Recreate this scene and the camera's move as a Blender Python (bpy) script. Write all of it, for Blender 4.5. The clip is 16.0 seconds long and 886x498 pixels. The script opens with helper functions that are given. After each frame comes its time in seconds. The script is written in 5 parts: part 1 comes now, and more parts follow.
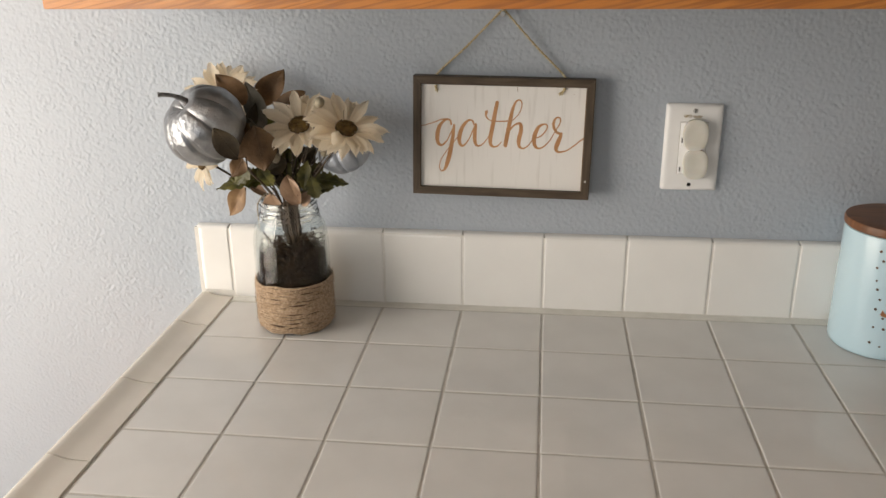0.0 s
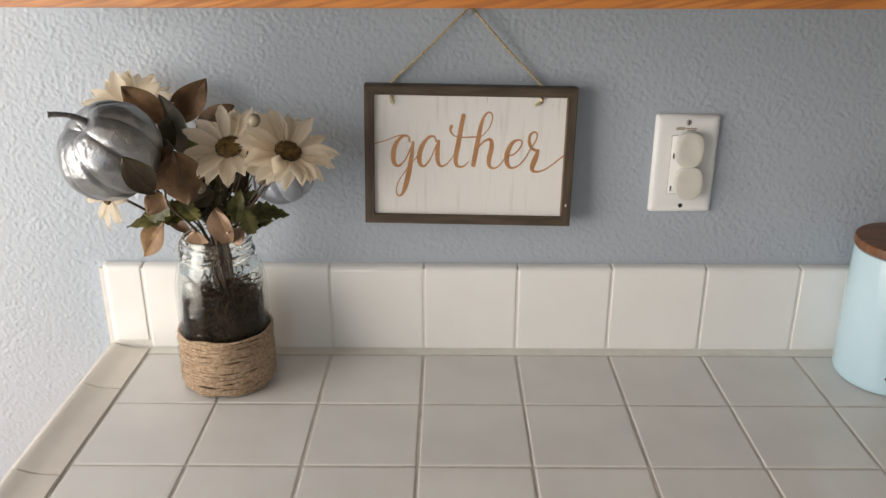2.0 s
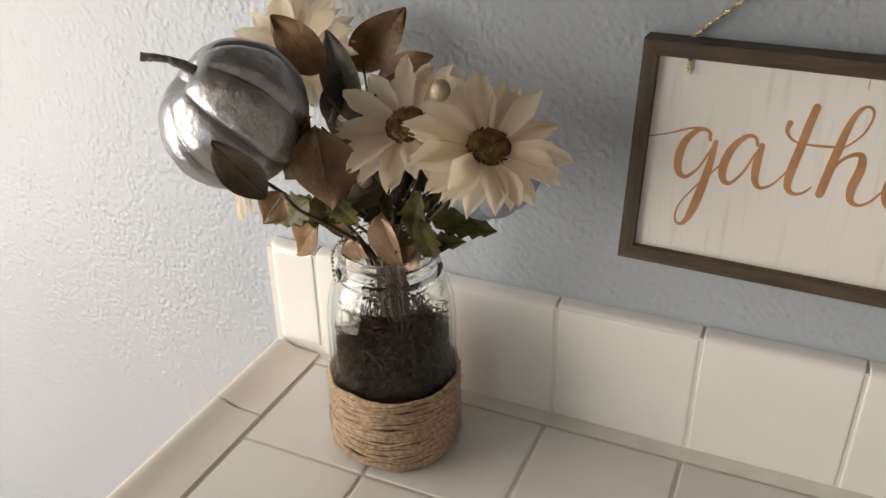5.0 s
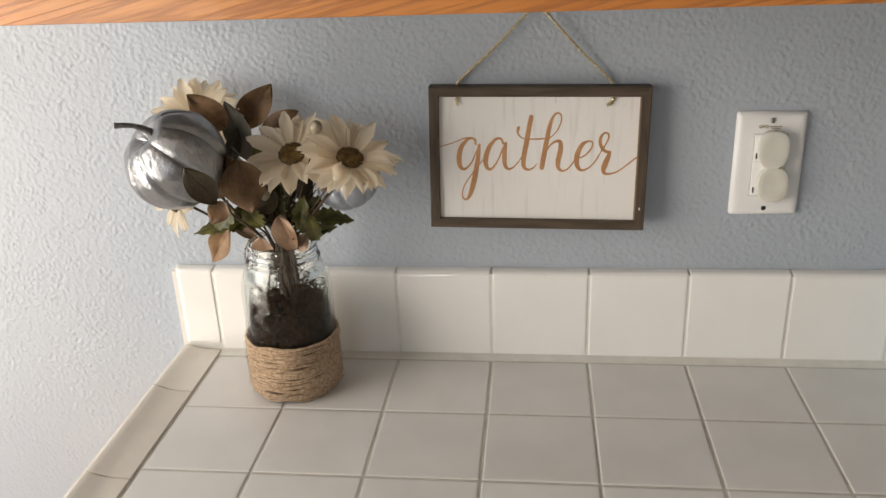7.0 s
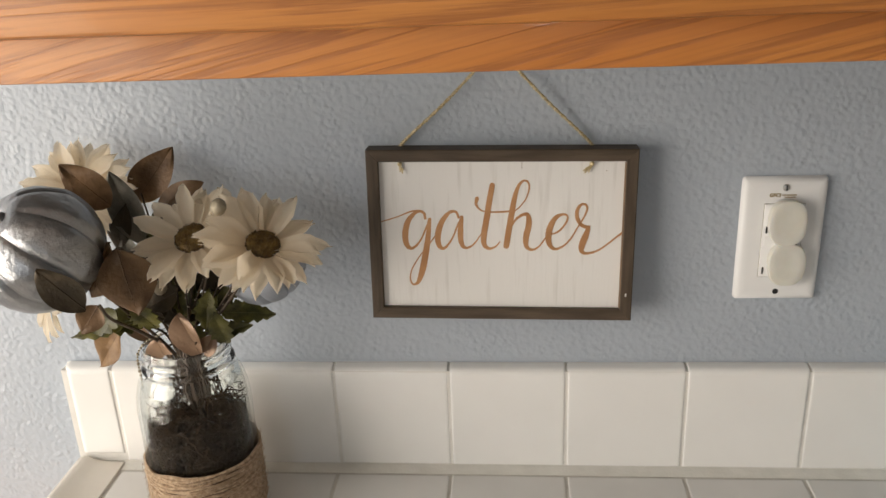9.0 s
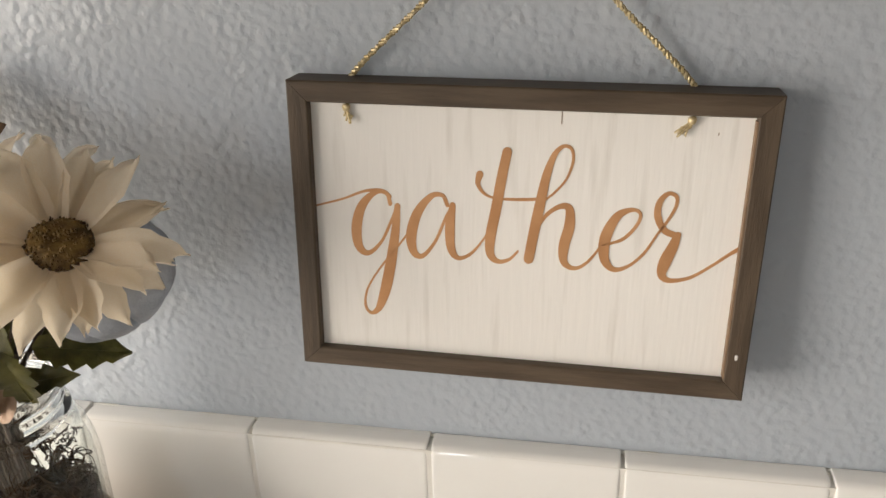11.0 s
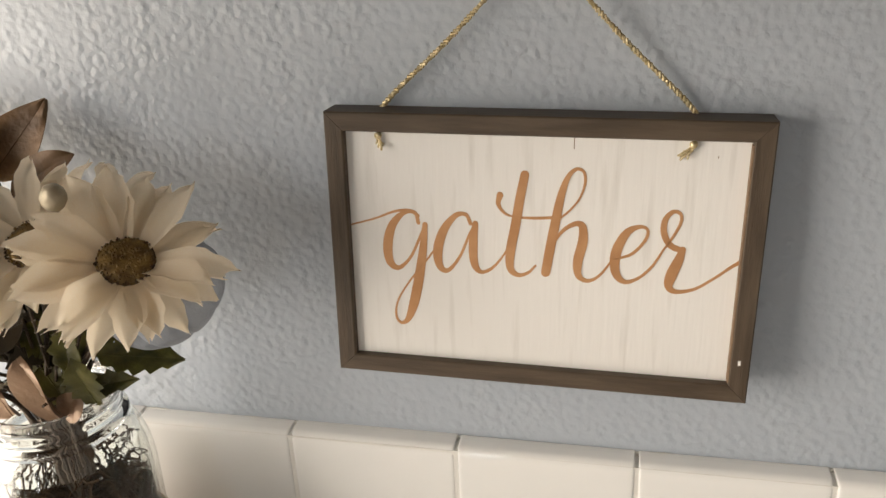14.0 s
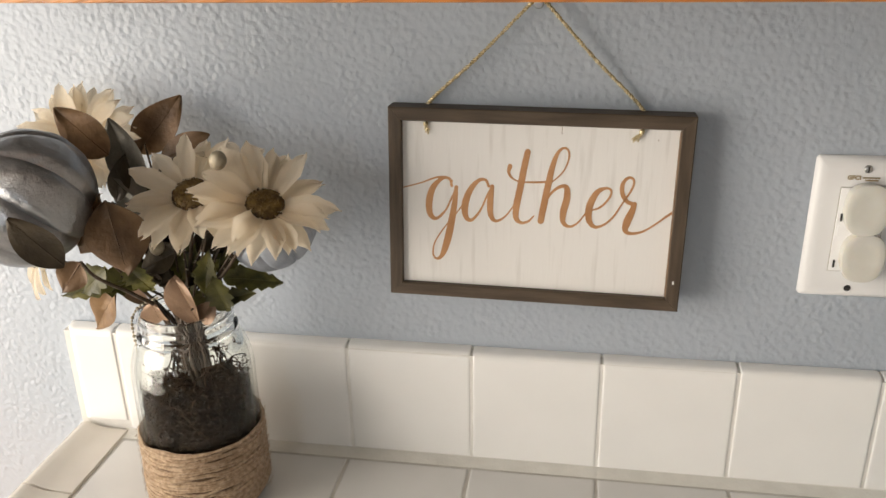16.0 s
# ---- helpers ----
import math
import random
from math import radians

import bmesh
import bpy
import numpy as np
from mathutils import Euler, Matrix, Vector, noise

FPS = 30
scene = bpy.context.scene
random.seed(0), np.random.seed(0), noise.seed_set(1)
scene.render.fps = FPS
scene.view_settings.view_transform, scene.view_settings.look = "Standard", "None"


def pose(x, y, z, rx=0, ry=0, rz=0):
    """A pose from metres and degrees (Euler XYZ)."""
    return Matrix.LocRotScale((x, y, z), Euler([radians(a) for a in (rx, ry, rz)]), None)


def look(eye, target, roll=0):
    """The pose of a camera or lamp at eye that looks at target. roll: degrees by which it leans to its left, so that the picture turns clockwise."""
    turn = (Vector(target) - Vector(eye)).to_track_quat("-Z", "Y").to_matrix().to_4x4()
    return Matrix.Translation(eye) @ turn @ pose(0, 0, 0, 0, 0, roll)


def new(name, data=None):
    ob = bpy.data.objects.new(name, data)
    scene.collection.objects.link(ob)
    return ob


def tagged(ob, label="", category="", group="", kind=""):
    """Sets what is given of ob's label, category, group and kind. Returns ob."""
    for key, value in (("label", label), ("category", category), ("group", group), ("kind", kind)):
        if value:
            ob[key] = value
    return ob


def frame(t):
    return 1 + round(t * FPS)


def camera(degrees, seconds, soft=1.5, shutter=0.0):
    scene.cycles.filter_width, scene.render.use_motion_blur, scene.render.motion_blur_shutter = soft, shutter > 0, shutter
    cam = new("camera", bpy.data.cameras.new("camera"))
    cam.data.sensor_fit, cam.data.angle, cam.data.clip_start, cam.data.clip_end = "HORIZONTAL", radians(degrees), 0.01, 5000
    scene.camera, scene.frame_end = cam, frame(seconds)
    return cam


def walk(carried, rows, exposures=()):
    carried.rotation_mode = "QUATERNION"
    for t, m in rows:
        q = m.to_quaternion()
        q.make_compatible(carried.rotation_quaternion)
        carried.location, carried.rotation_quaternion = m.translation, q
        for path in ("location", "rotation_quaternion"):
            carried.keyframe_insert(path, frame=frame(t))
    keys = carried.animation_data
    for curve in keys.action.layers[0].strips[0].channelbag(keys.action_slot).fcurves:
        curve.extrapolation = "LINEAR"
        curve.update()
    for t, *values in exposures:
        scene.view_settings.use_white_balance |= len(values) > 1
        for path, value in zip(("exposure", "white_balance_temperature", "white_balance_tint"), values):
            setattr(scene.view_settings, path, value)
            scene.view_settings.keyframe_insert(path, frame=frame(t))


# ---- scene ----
cam = camera(55.9, 16.0)
PATH = [
    (0, (0.037, 0.043, 1.402), (-0.191, 1.9, 0.695), -0.6),
    (0.5, (0.038, 0.044, 1.4), (-0.154, 1.91, 0.705), -1.0),
    (1, (0.054, 0.067, 1.401), (-0.028, 1.941, 0.707), -0.9),
    (1.5, (0.022, 0.119, 1.406), (0.014, 1.99, 0.699), 0.1),
    (2, (-0.039, 0.207, 1.395), (-0.05, 2.07, 0.667), 0.1),
    (2.5, (-0.079, 0.289, 1.383), (-0.233, 2.122, 0.598), 0.4),
    (3, (-0.063, 0.419, 1.38), (-0.48, 2.191, 0.553), -0.2),
    (3.5, (-0.019, 0.523, 1.374), (-0.604, 2.229, 0.509), 0.0),
    (4, (-0.022, 0.584, 1.355), (-0.742, 2.188, 0.402), -0.2),
    (4.2, (-0.025, 0.595, 1.35), (-0.778, 2.157, 0.354), -0.6),
    (6.3, (-0.039, 0.378, 1.4), (-0.489, 2.153, 0.595), -2.9),
    (6.5, (-0.049, 0.328, 1.398), (-0.401, 2.127, 0.597), -2.7),
    (7, (-0.017, 0.238, 1.408), (-0.237, 2.075, 0.648), -2.3),
    (7.5, (0.047, 0.199, 1.41), (-0.168, 2.054, 0.696), -1.8),
    (8, (0.054, 0.231, 1.4), (-0.227, 2.087, 0.711), -2.1),
    (8.4, (0.022, 0.309, 1.4), (-0.199, 2.179, 0.725), -2.4),
    (8.5, (0.021, 0.325, 1.408), (-0.196, 2.191, 0.723), -2.6),
    (8.7, (-0.004, 0.361, 1.408), (-0.173, 2.227, 0.709), -2.4),
    (10.8, (0.009, 0.707, 1.325), (-0.263, 2.515, 0.513), -0.6),
    (11, (0.019, 0.724, 1.319), (-0.325, 2.522, 0.512), -1.5),
    (11.5, (0.04, 0.739, 1.323), (-0.384, 2.53, 0.541), -3.2),
    (12, (0.036, 0.723, 1.335), (-0.376, 2.539, 0.605), -2.9),
    (12.5, (0.032, 0.703, 1.335), (-0.385, 2.524, 0.621), -2.5),
    (13, (0.034, 0.696, 1.333), (-0.382, 2.499, 0.573), -2.8),
    (13.5, (0.036, 0.698, 1.33), (-0.392, 2.483, 0.537), -3.0),
    (14, (0.029, 0.69, 1.335), (-0.387, 2.487, 0.561), -2.7),
    (14.5, (0.013, 0.662, 1.354), (-0.387, 2.48, 0.622), -2.7),
    (15, (-0.008, 0.6, 1.371), (-0.341, 2.439, 0.659), -3.1),
    (15.5, (0.002, 0.544, 1.363), (-0.242, 2.385, 0.619), -2.3),
    (16, (0.016, 0.487, 1.373), (-0.293, 2.313, 0.617), -1.1),
]
walk(cam, [(t, look(eye, target, roll)) for t, eye, target, roll in PATH],
     exposures=((0.0, -0.12, 6450, 10), (0.5, -0.07, 6230, 10), (1.0, -0.05, 6170, 10), (1.5, -0.01, 6230, 10), (2.0, -0.02, 6190, 10), (2.5, -0.03, 6300, 10),
                (3.2, -0.14, 6500, 10), (4.2, -0.14, 6530, 10), (6.3, -0.08, 6400, 10), (7.5, -0.04, 6380, 10), (8.7, -0.07, 6420, 10),
                (10.8, 0.30, 6480, 10), (12.5, 0.32, 6620, 10), (14.0, 0.30, 6620, 10), (15.0, 0.22, 6520, 10), (15.5, 0.24, 6400, 10), (16.0, 0.22, 6450, 10)))

# ---- light ----
WALL_Y = 1.128      # face of the painted wall
TOP = 0.91          # tiled worktop
X0, PITCH = -0.40, 0.111   # first joint and tile pitch

world = bpy.data.worlds.new("world")
scene.world = world
world.use_nodes = True
sky = world.node_tree.nodes.new("ShaderNodeTexSky")
sky.sky_type, sky.sun_disc = 'NISHITA', False
sky.sun_elevation, sky.sun_rotation = radians(35), radians(250)
background = world.node_tree.nodes["Background"]
background.inputs["Strength"].default_value = 0.1
world.node_tree.links.new(sky.outputs[0], background.inputs["Color"])


def window_light(name, m, width, height, power, colour):
    """Daylight that enters through a window's opening."""
    data = bpy.data.lights.new(name, 'AREA')
    data.shape, data.size, data.size_y, data.energy, data.color = 'RECTANGLE', width, height, power, colour
    ob = new(name, data)
    ob.matrix_world = m
    return ob


window_light("daylight_west", look((-1.57, 0.12, 1.20), (-0.25, 0.76, 1.20)), 1.24, 1.66, 43, (1.0, 0.895, 0.775))
window_light("daylight_south", look((-0.69, -3.47, 1.55), (-0.69, 0, 1.45)), 0.24, 0.80, 9, (0.84, 0.92, 1.0))


# ---- materials ----
def material(name, a, b=None, rough=0.5, metal=0.0, scale=40.0, fine=0.0, bump=0.0, bump_scale=300.0, stretch=(1, 1, 1), turn=(0, 0, 0),
             contrast=(0.35, 0.65), random_tone=0.0, rough_var=0.0, transmission=0.0, ior=1.45, sheen=0.0, coat=0.0, subsurface=0.0, translucent=0.0):
    """Two tones mixed by noise at two sizes, with fine relief. Sizes are per metre."""
    mat = bpy.data.materials.new(name)
    mat.use_nodes = True
    n, l = mat.node_tree.nodes, mat.node_tree.links
    p = n["Principled BSDF"]
    coords, mapping = n.new("ShaderNodeTexCoord"), n.new("ShaderNodeMapping")
    mapping.inputs["Scale"].default_value = stretch
    mapping.inputs["Rotation"].default_value = [radians(v) for v in turn]
    l.new(coords.outputs["Object"], mapping.inputs["Vector"])
    big = n.new("ShaderNodeTexNoise")
    big.inputs["Scale"].default_value, big.inputs["Detail"].default_value = scale, 6
    l.new(mapping.outputs[0], big.inputs["Vector"])
    ramp = n.new("ShaderNodeMapRange")
    ramp.inputs["From Min"].default_value, ramp.inputs["From Max"].default_value = contrast
    l.new(big.outputs["Fac"], ramp.inputs["Value"])
    mix = n.new("ShaderNodeMix")
    mix.data_type = 'RGBA'
    mix.inputs["A"].default_value, mix.inputs["B"].default_value = (*a, 1), (*(b or a), 1)
    l.new(ramp.outputs[0], mix.inputs["Factor"])
    colour = mix.outputs["Result"]
    if random_tone:
        info, tone, hsv = n.new("ShaderNodeObjectInfo"), n.new("ShaderNodeMapRange"), n.new("ShaderNodeHueSaturation")
        tone.inputs["To Min"].default_value, tone.inputs["To Max"].default_value = 1 - random_tone, 1 + random_tone
        l.new(info.outputs["Random"], tone.inputs["Value"])
        l.new(tone.outputs[0], hsv.inputs["Value"])
        l.new(colour, hsv.inputs["Color"])
        colour = hsv.outputs[0]
    l.new(colour, p.inputs["Base Color"])
    p.inputs["Roughness"].default_value, p.inputs["Metallic"].default_value = rough, metal
    p.inputs["Transmission Weight"].default_value, p.inputs["IOR"].default_value = transmission, ior
    p.inputs["Sheen Weight"].default_value, p.inputs["Coat Weight"].default_value = sheen, coat
    if subsurface:
        p.inputs["Subsurface Weight"].default_value = subsurface
        p.inputs["Subsurface Radius"].default_value = (0.004, 0.003, 0.002)
    if rough_var:
        rr = n.new("ShaderNodeMapRange")
        rr.inputs["To Min"].default_value, rr.inputs["To Max"].default_value = rough - rough_var, rough + rough_var
        l.new(big.outputs["Fac"], rr.inputs["Value"])
        l.new(rr.outputs[0], p.inputs["Roughness"])
    if translucent:
        glow, both = n.new("ShaderNodeBsdfTranslucent"), n.new("ShaderNodeMixShader")
        l.new(colour, glow.inputs["Color"])
        both.inputs["Fac"].default_value = translucent
        l.new(p.outputs[0], both.inputs[1])
        l.new(glow.outputs[0], both.inputs[2])
        l.new(both.outputs[0], n["Material Output"].inputs["Surface"])
    if bump:
        small, relief = n.new("ShaderNodeTexNoise"), n.new("ShaderNodeBump")
        small.inputs["Scale"].default_value, small.inputs["Detail"].default_value = bump_scale, 4
        l.new(mapping.outputs[0], small.inputs["Vector"])
        l.new(small.outputs["Fac"], relief.inputs["Height"])
        relief.inputs["Strength"].default_value, relief.inputs["Distance"].default_value = 1.0, bump
        l.new(relief.outputs[0], p.inputs["Normal"])
    return mat


def painted_wall(name, a, b):
    """Sprayed orange-peel texture under satin paint."""
    mat = material(name, a, b, rough=0.38, scale=3.0)
    n, l = mat.node_tree.nodes, mat.node_tree.links
    p = n["Principled BSDF"]
    coords = n["Texture Coordinate"]
    patch, amount, blobs, pits, hollow, add, relief = n.new("ShaderNodeTexNoise"), n.new("ShaderNodeMapRange"), n.new("ShaderNodeTexNoise"), n.new("ShaderNodeTexVoronoi"), n.new("ShaderNodeMapRange"), n.new("ShaderNodeMath"), n.new("ShaderNodeBump")
    blobs.inputs["Scale"].default_value, blobs.inputs["Detail"].default_value, blobs.inputs["Roughness"].default_value = 205, 2.5, 0.45
    pits.feature = 'SMOOTH_F1'
    pits.inputs["Scale"].default_value, pits.inputs["Smoothness"].default_value = 180, 0.5
    l.new(coords.outputs["Object"], blobs.inputs["Vector"])
    l.new(coords.outputs["Object"], pits.inputs["Vector"])
    hollow.inputs["From Max"].default_value = 0.7
    hollow.inputs["To Min"].default_value, hollow.inputs["To Max"].default_value = 0.55, 0.0
    l.new(pits.outputs["Distance"], hollow.inputs["Value"])
    l.new(hollow.outputs[0], add.inputs[0])
    l.new(blobs.outputs["Fac"], add.inputs[1])
    patch.inputs["Scale"].default_value, patch.inputs["Detail"].default_value = 42, 3
    l.new(coords.outputs["Object"], patch.inputs["Vector"])
    amount.inputs["From Min"].default_value, amount.inputs["From Max"].default_value = 0.36, 0.62
    amount.inputs["To Min"].default_value, amount.inputs["To Max"].default_value = 0.55, 1.0
    l.new(patch.outputs["Fac"], amount.inputs["Value"])
    l.new(amount.outputs[0], relief.inputs["Strength"])
    l.new(add.outputs[0], relief.inputs["Height"])
    relief.inputs["Distance"].default_value = 0.00105
    l.new(relief.outputs[0], p.inputs["Normal"])
    return mat


def oak(name, slant=-13.0):
    """Honey oak with open pores and slanted cathedral grain."""
    mat = material(name, (0.50, 0.190, 0.044), (0.60, 0.265, 0.072), rough=0.38, scale=3.0, stretch=(1, 1, 6), coat=0.12)
    n, l = mat.node_tree.nodes, mat.node_tree.links
    p, coords = n["Principled BSDF"], n["Texture Coordinate"]
    mapping, wave, ramp, pores, pr, mul, mix, relief = (n.new("ShaderNodeMapping"), n.new("ShaderNodeTexNoise"), n.new("ShaderNodeValToRGB"),
        n.new("ShaderNodeTexNoise"), n.new("ShaderNodeMapRange"), n.new("ShaderNodeMath"), n.new("ShaderNodeMix"), n.new("ShaderNodeBump"))
    mapping.vector_type = 'TEXTURE'
    mapping.inputs["Rotation"].default_value = (0, radians(slant), 0)
    mapping.inputs["Scale"].default_value = (0.22, 0.22, 0.0085)
    l.new(coords.outputs["Object"], mapping.inputs["Vector"])
    wave.inputs["Scale"].default_value, wave.inputs["Detail"].default_value, wave.inputs["Distortion"].default_value = 1.0, 5, 0.35
    l.new(mapping.outputs[0], wave.inputs["Vector"])
    e = ramp.color_ramp.elements
    e[0].position, e[0].color, e[1].position, e[1].color = 0.42, (1, 1, 1, 1), 0.50, (0, 0, 0, 1)
    mid = ramp.color_ramp.elements.new(0.56)
    mid.color = (0.9, 0.9, 0.9, 1)
    l.new(wave.outputs["Fac"], ramp.inputs["Fac"])
    pores.inputs["Scale"].default_value, pores.inputs["Detail"].default_value = 5.0, 4
    l.new(mapping.outputs[0], pores.inputs["Vector"])
    pr.inputs["From Min"].default_value, pr.inputs["From Max"].default_value, pr.inputs["To Min"].default_value = 0.35, 0.6, 0.75
    l.new(pores.outputs["Fac"], pr.inputs["Value"])
    mul.operation = 'MULTIPLY'
    l.new(ramp.outputs["Color"], mul.inputs[0])
    l.new(pr.outputs[0], mul.inputs[1])
    mix.data_type = 'RGBA'
    mix.inputs["A"].default_value = (0.34, 0.128, 0.037, 1)
    l.new(mul.outputs[0], mix.inputs["Factor"])
    l.new(p.inputs["Base Color"].links[0].from_socket, mix.inputs["B"])
    l.new(mix.outputs["Result"], p.inputs["Base Color"])
    l.new(mul.outputs[0], relief.inputs["Height"])
    relief.inputs["Distance"].default_value = 0.0003
    l.new(relief.outputs[0], p.inputs["Normal"])
    return mat


def glitter(name, a, b, rough=0.35, metal=0.9, size=900.0, amount=0.56, scale=30.0):
    """Metallic paint strewn with glitter grains: single grains tilt their own way."""
    mat = material(name, a, b, rough=rough, metal=metal, scale=scale, rough_var=0.1)
    n, l = mat.node_tree.nodes, mat.node_tree.links
    p, coords = n["Principled BSDF"], n["Texture Coordinate"]
    cells, patch, cut, relief = n.new("ShaderNodeTexVoronoi"), n.new("ShaderNodeTexNoise"), n.new("ShaderNodeMapRange"), n.new("ShaderNodeBump")
    lumps, soft = n.new("ShaderNodeTexNoise"), n.new("ShaderNodeBump")
    cells.inputs["Scale"].default_value = size
    l.new(coords.outputs["Object"], cells.inputs["Vector"])
    patch.inputs["Scale"].default_value = 25
    l.new(coords.outputs["Object"], patch.inputs["Vector"])
    cut.inputs["From Min"].default_value, cut.inputs["From Max"].default_value = amount - 0.08, amount + 0.08
    l.new(patch.outputs["Fac"], cut.inputs["Value"])
    l.new(cut.outputs[0], relief.inputs["Strength"])
    l.new(cells.outputs["Color"], relief.inputs["Height"])
    relief.inputs["Distance"].default_value = 0.0022
    lumps.inputs["Scale"].default_value, lumps.inputs["Detail"].default_value = 90, 4
    l.new(coords.outputs["Object"], lumps.inputs["Vector"])
    l.new(lumps.outputs["Fac"], soft.inputs["Height"])
    soft.inputs["Distance"].default_value = 0.0022
    l.new(soft.outputs[0], relief.inputs["Normal"])
    l.new(relief.outputs[0], p.inputs["Normal"])
    return mat


WALL = painted_wall("blue_grey_wall_paint", (0.418, 0.462, 0.518), (0.446, 0.490, 0.545))
PLAIN = material("plain_wall_paint", (0.60, 0.585, 0.56), (0.65, 0.635, 0.605), rough=0.7, scale=4, bump=0.0006, bump_scale=150)
CEILING = material("ceiling_paint", (0.82, 0.81, 0.78), (0.78, 0.77, 0.74), rough=0.9, scale=5, bump=0.001, bump_scale=120)
FLOOR = material("floor_wood", (0.36, 0.325, 0.28), (0.30, 0.27, 0.23), rough=0.4, scale=4, stretch=(1, 12, 1))
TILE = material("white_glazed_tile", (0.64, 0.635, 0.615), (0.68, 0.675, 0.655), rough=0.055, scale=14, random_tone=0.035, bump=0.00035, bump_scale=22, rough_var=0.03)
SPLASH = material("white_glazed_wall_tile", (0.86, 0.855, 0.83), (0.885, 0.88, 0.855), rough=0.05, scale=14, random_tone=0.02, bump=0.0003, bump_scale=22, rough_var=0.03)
TRIM = material("almond_glazed_trim", (0.65, 0.615, 0.55), (0.69, 0.655, 0.59), rough=0.16, scale=18, random_tone=0.03, bump=0.0003, bump_scale=30)
WHITE_GROUT = material("white_grout", (0.74, 0.725, 0.68), (0.80, 0.785, 0.74), rough=0.85, scale=60, bump=0.0004, bump_scale=900)
GROUT = material("grey_grout", (0.44, 0.42, 0.38), (0.54, 0.52, 0.475), rough=0.9, scale=60, bump=0.0006, bump_scale=900)
CAULK = material("aged_caulk", (0.68, 0.67, 0.62), (0.76, 0.75, 0.70), rough=0.6, scale=45, bump=0.0005, bump_scale=300)
SOOT = material("dark_grout_loss", (0.02, 0.018, 0.015), (0.05, 0.04, 0.035), rough=0.95, scale=200)
OAK = oak("honey_oak")
OAK_DOOR = oak("honey_oak_door", -2.0)
OAK_UP = oak("honey_oak_upright", 88.0)
# dark tone for the panel added under the wall cabinet, out of view
DIM_PANEL = material("dark_dimming_panel", (0.13, 0.115, 0.10), (0.18, 0.16, 0.14), rough=0.7, scale=30, bump=0.0002, bump_scale=400)
FRAME = material("grey_brown_stained_wood", (0.063, 0.043, 0.027), (0.106, 0.077, 0.051), rough=0.55, scale=20, stretch=(1, 1, 9), bump=0.0003, bump_scale=120)
FRAME_UP = material("grey_brown_stained_wood_upright", (0.063, 0.043, 0.027), (0.106, 0.077, 0.051), rough=0.55, scale=20, stretch=(9, 1, 1), bump=0.0003, bump_scale=120)
RAW_EDGE = material("rubbed_raw_wood", (0.27, 0.18, 0.11), (0.20, 0.13, 0.08), rough=0.6, scale=80)
BOARD = material("whitewashed_board", (0.70, 0.68, 0.64), (0.83, 0.815, 0.785), rough=0.6, scale=26, stretch=(7, 1, 0.5), contrast=(0.22, 0.46), bump=0.0002, bump_scale=60)
COPPER_PAINT = material("copper_paint", (0.50, 0.255, 0.115), (0.60, 0.33, 0.16), rough=0.42, metal=0.35, scale=60, bump=0.0001, bump_scale=700)
GOLD_CORD = material("gold_cord", (0.46, 0.355, 0.175), (0.82, 0.71, 0.46), rough=0.36, metal=0.5, scale=500, bump=0.0003, bump_scale=1500)
STEEL = material("steel", (0.55, 0.54, 0.52), (0.45, 0.44, 0.42), rough=0.35, metal=1.0, scale=200)
PLATE = material("white_plastic", (0.87, 0.87, 0.865), (0.85, 0.85, 0.845), rough=0.3, scale=30)
CAP = material("milky_plastic", (0.68, 0.67, 0.60), (0.72, 0.71, 0.65), rough=0.33, scale=60, subsurface=0.25)
DARK = material("dark_slot", (0.015, 0.014, 0.013), (0.03, 0.03, 0.03), rough=0.8, scale=100)
OCHRE = material("ochre_print", (0.28, 0.20, 0.08), (0.34, 0.25, 0.11), rough=0.6, scale=100)
AQUA = material("aqua_glaze", (0.54, 0.73, 0.83), (0.58, 0.765, 0.86), rough=0.2, scale=14, coat=0.3, bump=0.0002, bump_scale=25)
AQUA_DEEP = material("teal_glaze", (0.27, 0.43, 0.45), (0.30, 0.47, 0.49), rough=0.2, scale=14, coat=0.3, bump=0.0002, bump_scale=25)
LID = material("brown_stained_lid", (0.145, 0.060, 0.025), (0.25, 0.112, 0.048), rough=0.4, scale=16, stretch=(1, 8, 1), bump=0.0002, bump_scale=100)
FOIL = material("copper_foil_print", (0.50, 0.24, 0.12), (0.62, 0.34, 0.2), rough=0.3, metal=0.7, scale=120)
DOT = material("dark_bronze_print", (0.10, 0.07, 0.055), (0.16, 0.11, 0.08), rough=0.35, metal=0.5, scale=200)
GLASS_BODY = bpy.data.materials.new("clear_thin_glass")
GLASS_BODY.use_nodes = True
gn, gl = GLASS_BODY.node_tree.nodes, GLASS_BODY.node_tree.links
clear, gloss, edge, steep, pane, wobble, ripple = (gn.new("ShaderNodeBsdfTransparent"), gn.new("ShaderNodeBsdfGlossy"), gn.new("ShaderNodeLayerWeight"), gn.new("ShaderNodeMath"),
                                                   gn.new("ShaderNodeMixShader"), gn.new("ShaderNodeTexNoise"), gn.new("ShaderNodeBump"))
share = gn.new("ShaderNodeMath")
steep.operation, share.operation = 'POWER', 'MULTIPLY_ADD'
steep.inputs[1].default_value = 4.0
share.inputs[1].default_value, share.inputs[2].default_value = 0.7, 0.02
gl.new(edge.outputs["Facing"], steep.inputs[0])
gl.new(steep.outputs[0], share.inputs[0])
clear.inputs["Color"].default_value = (0.955, 0.97, 0.965, 1)
gloss.inputs["Roughness"].default_value = 0.02
edge.inputs["Blend"].default_value = 0.5
wobble.inputs["Scale"].default_value = 55
ripple.inputs["Distance"].default_value = 0.0012
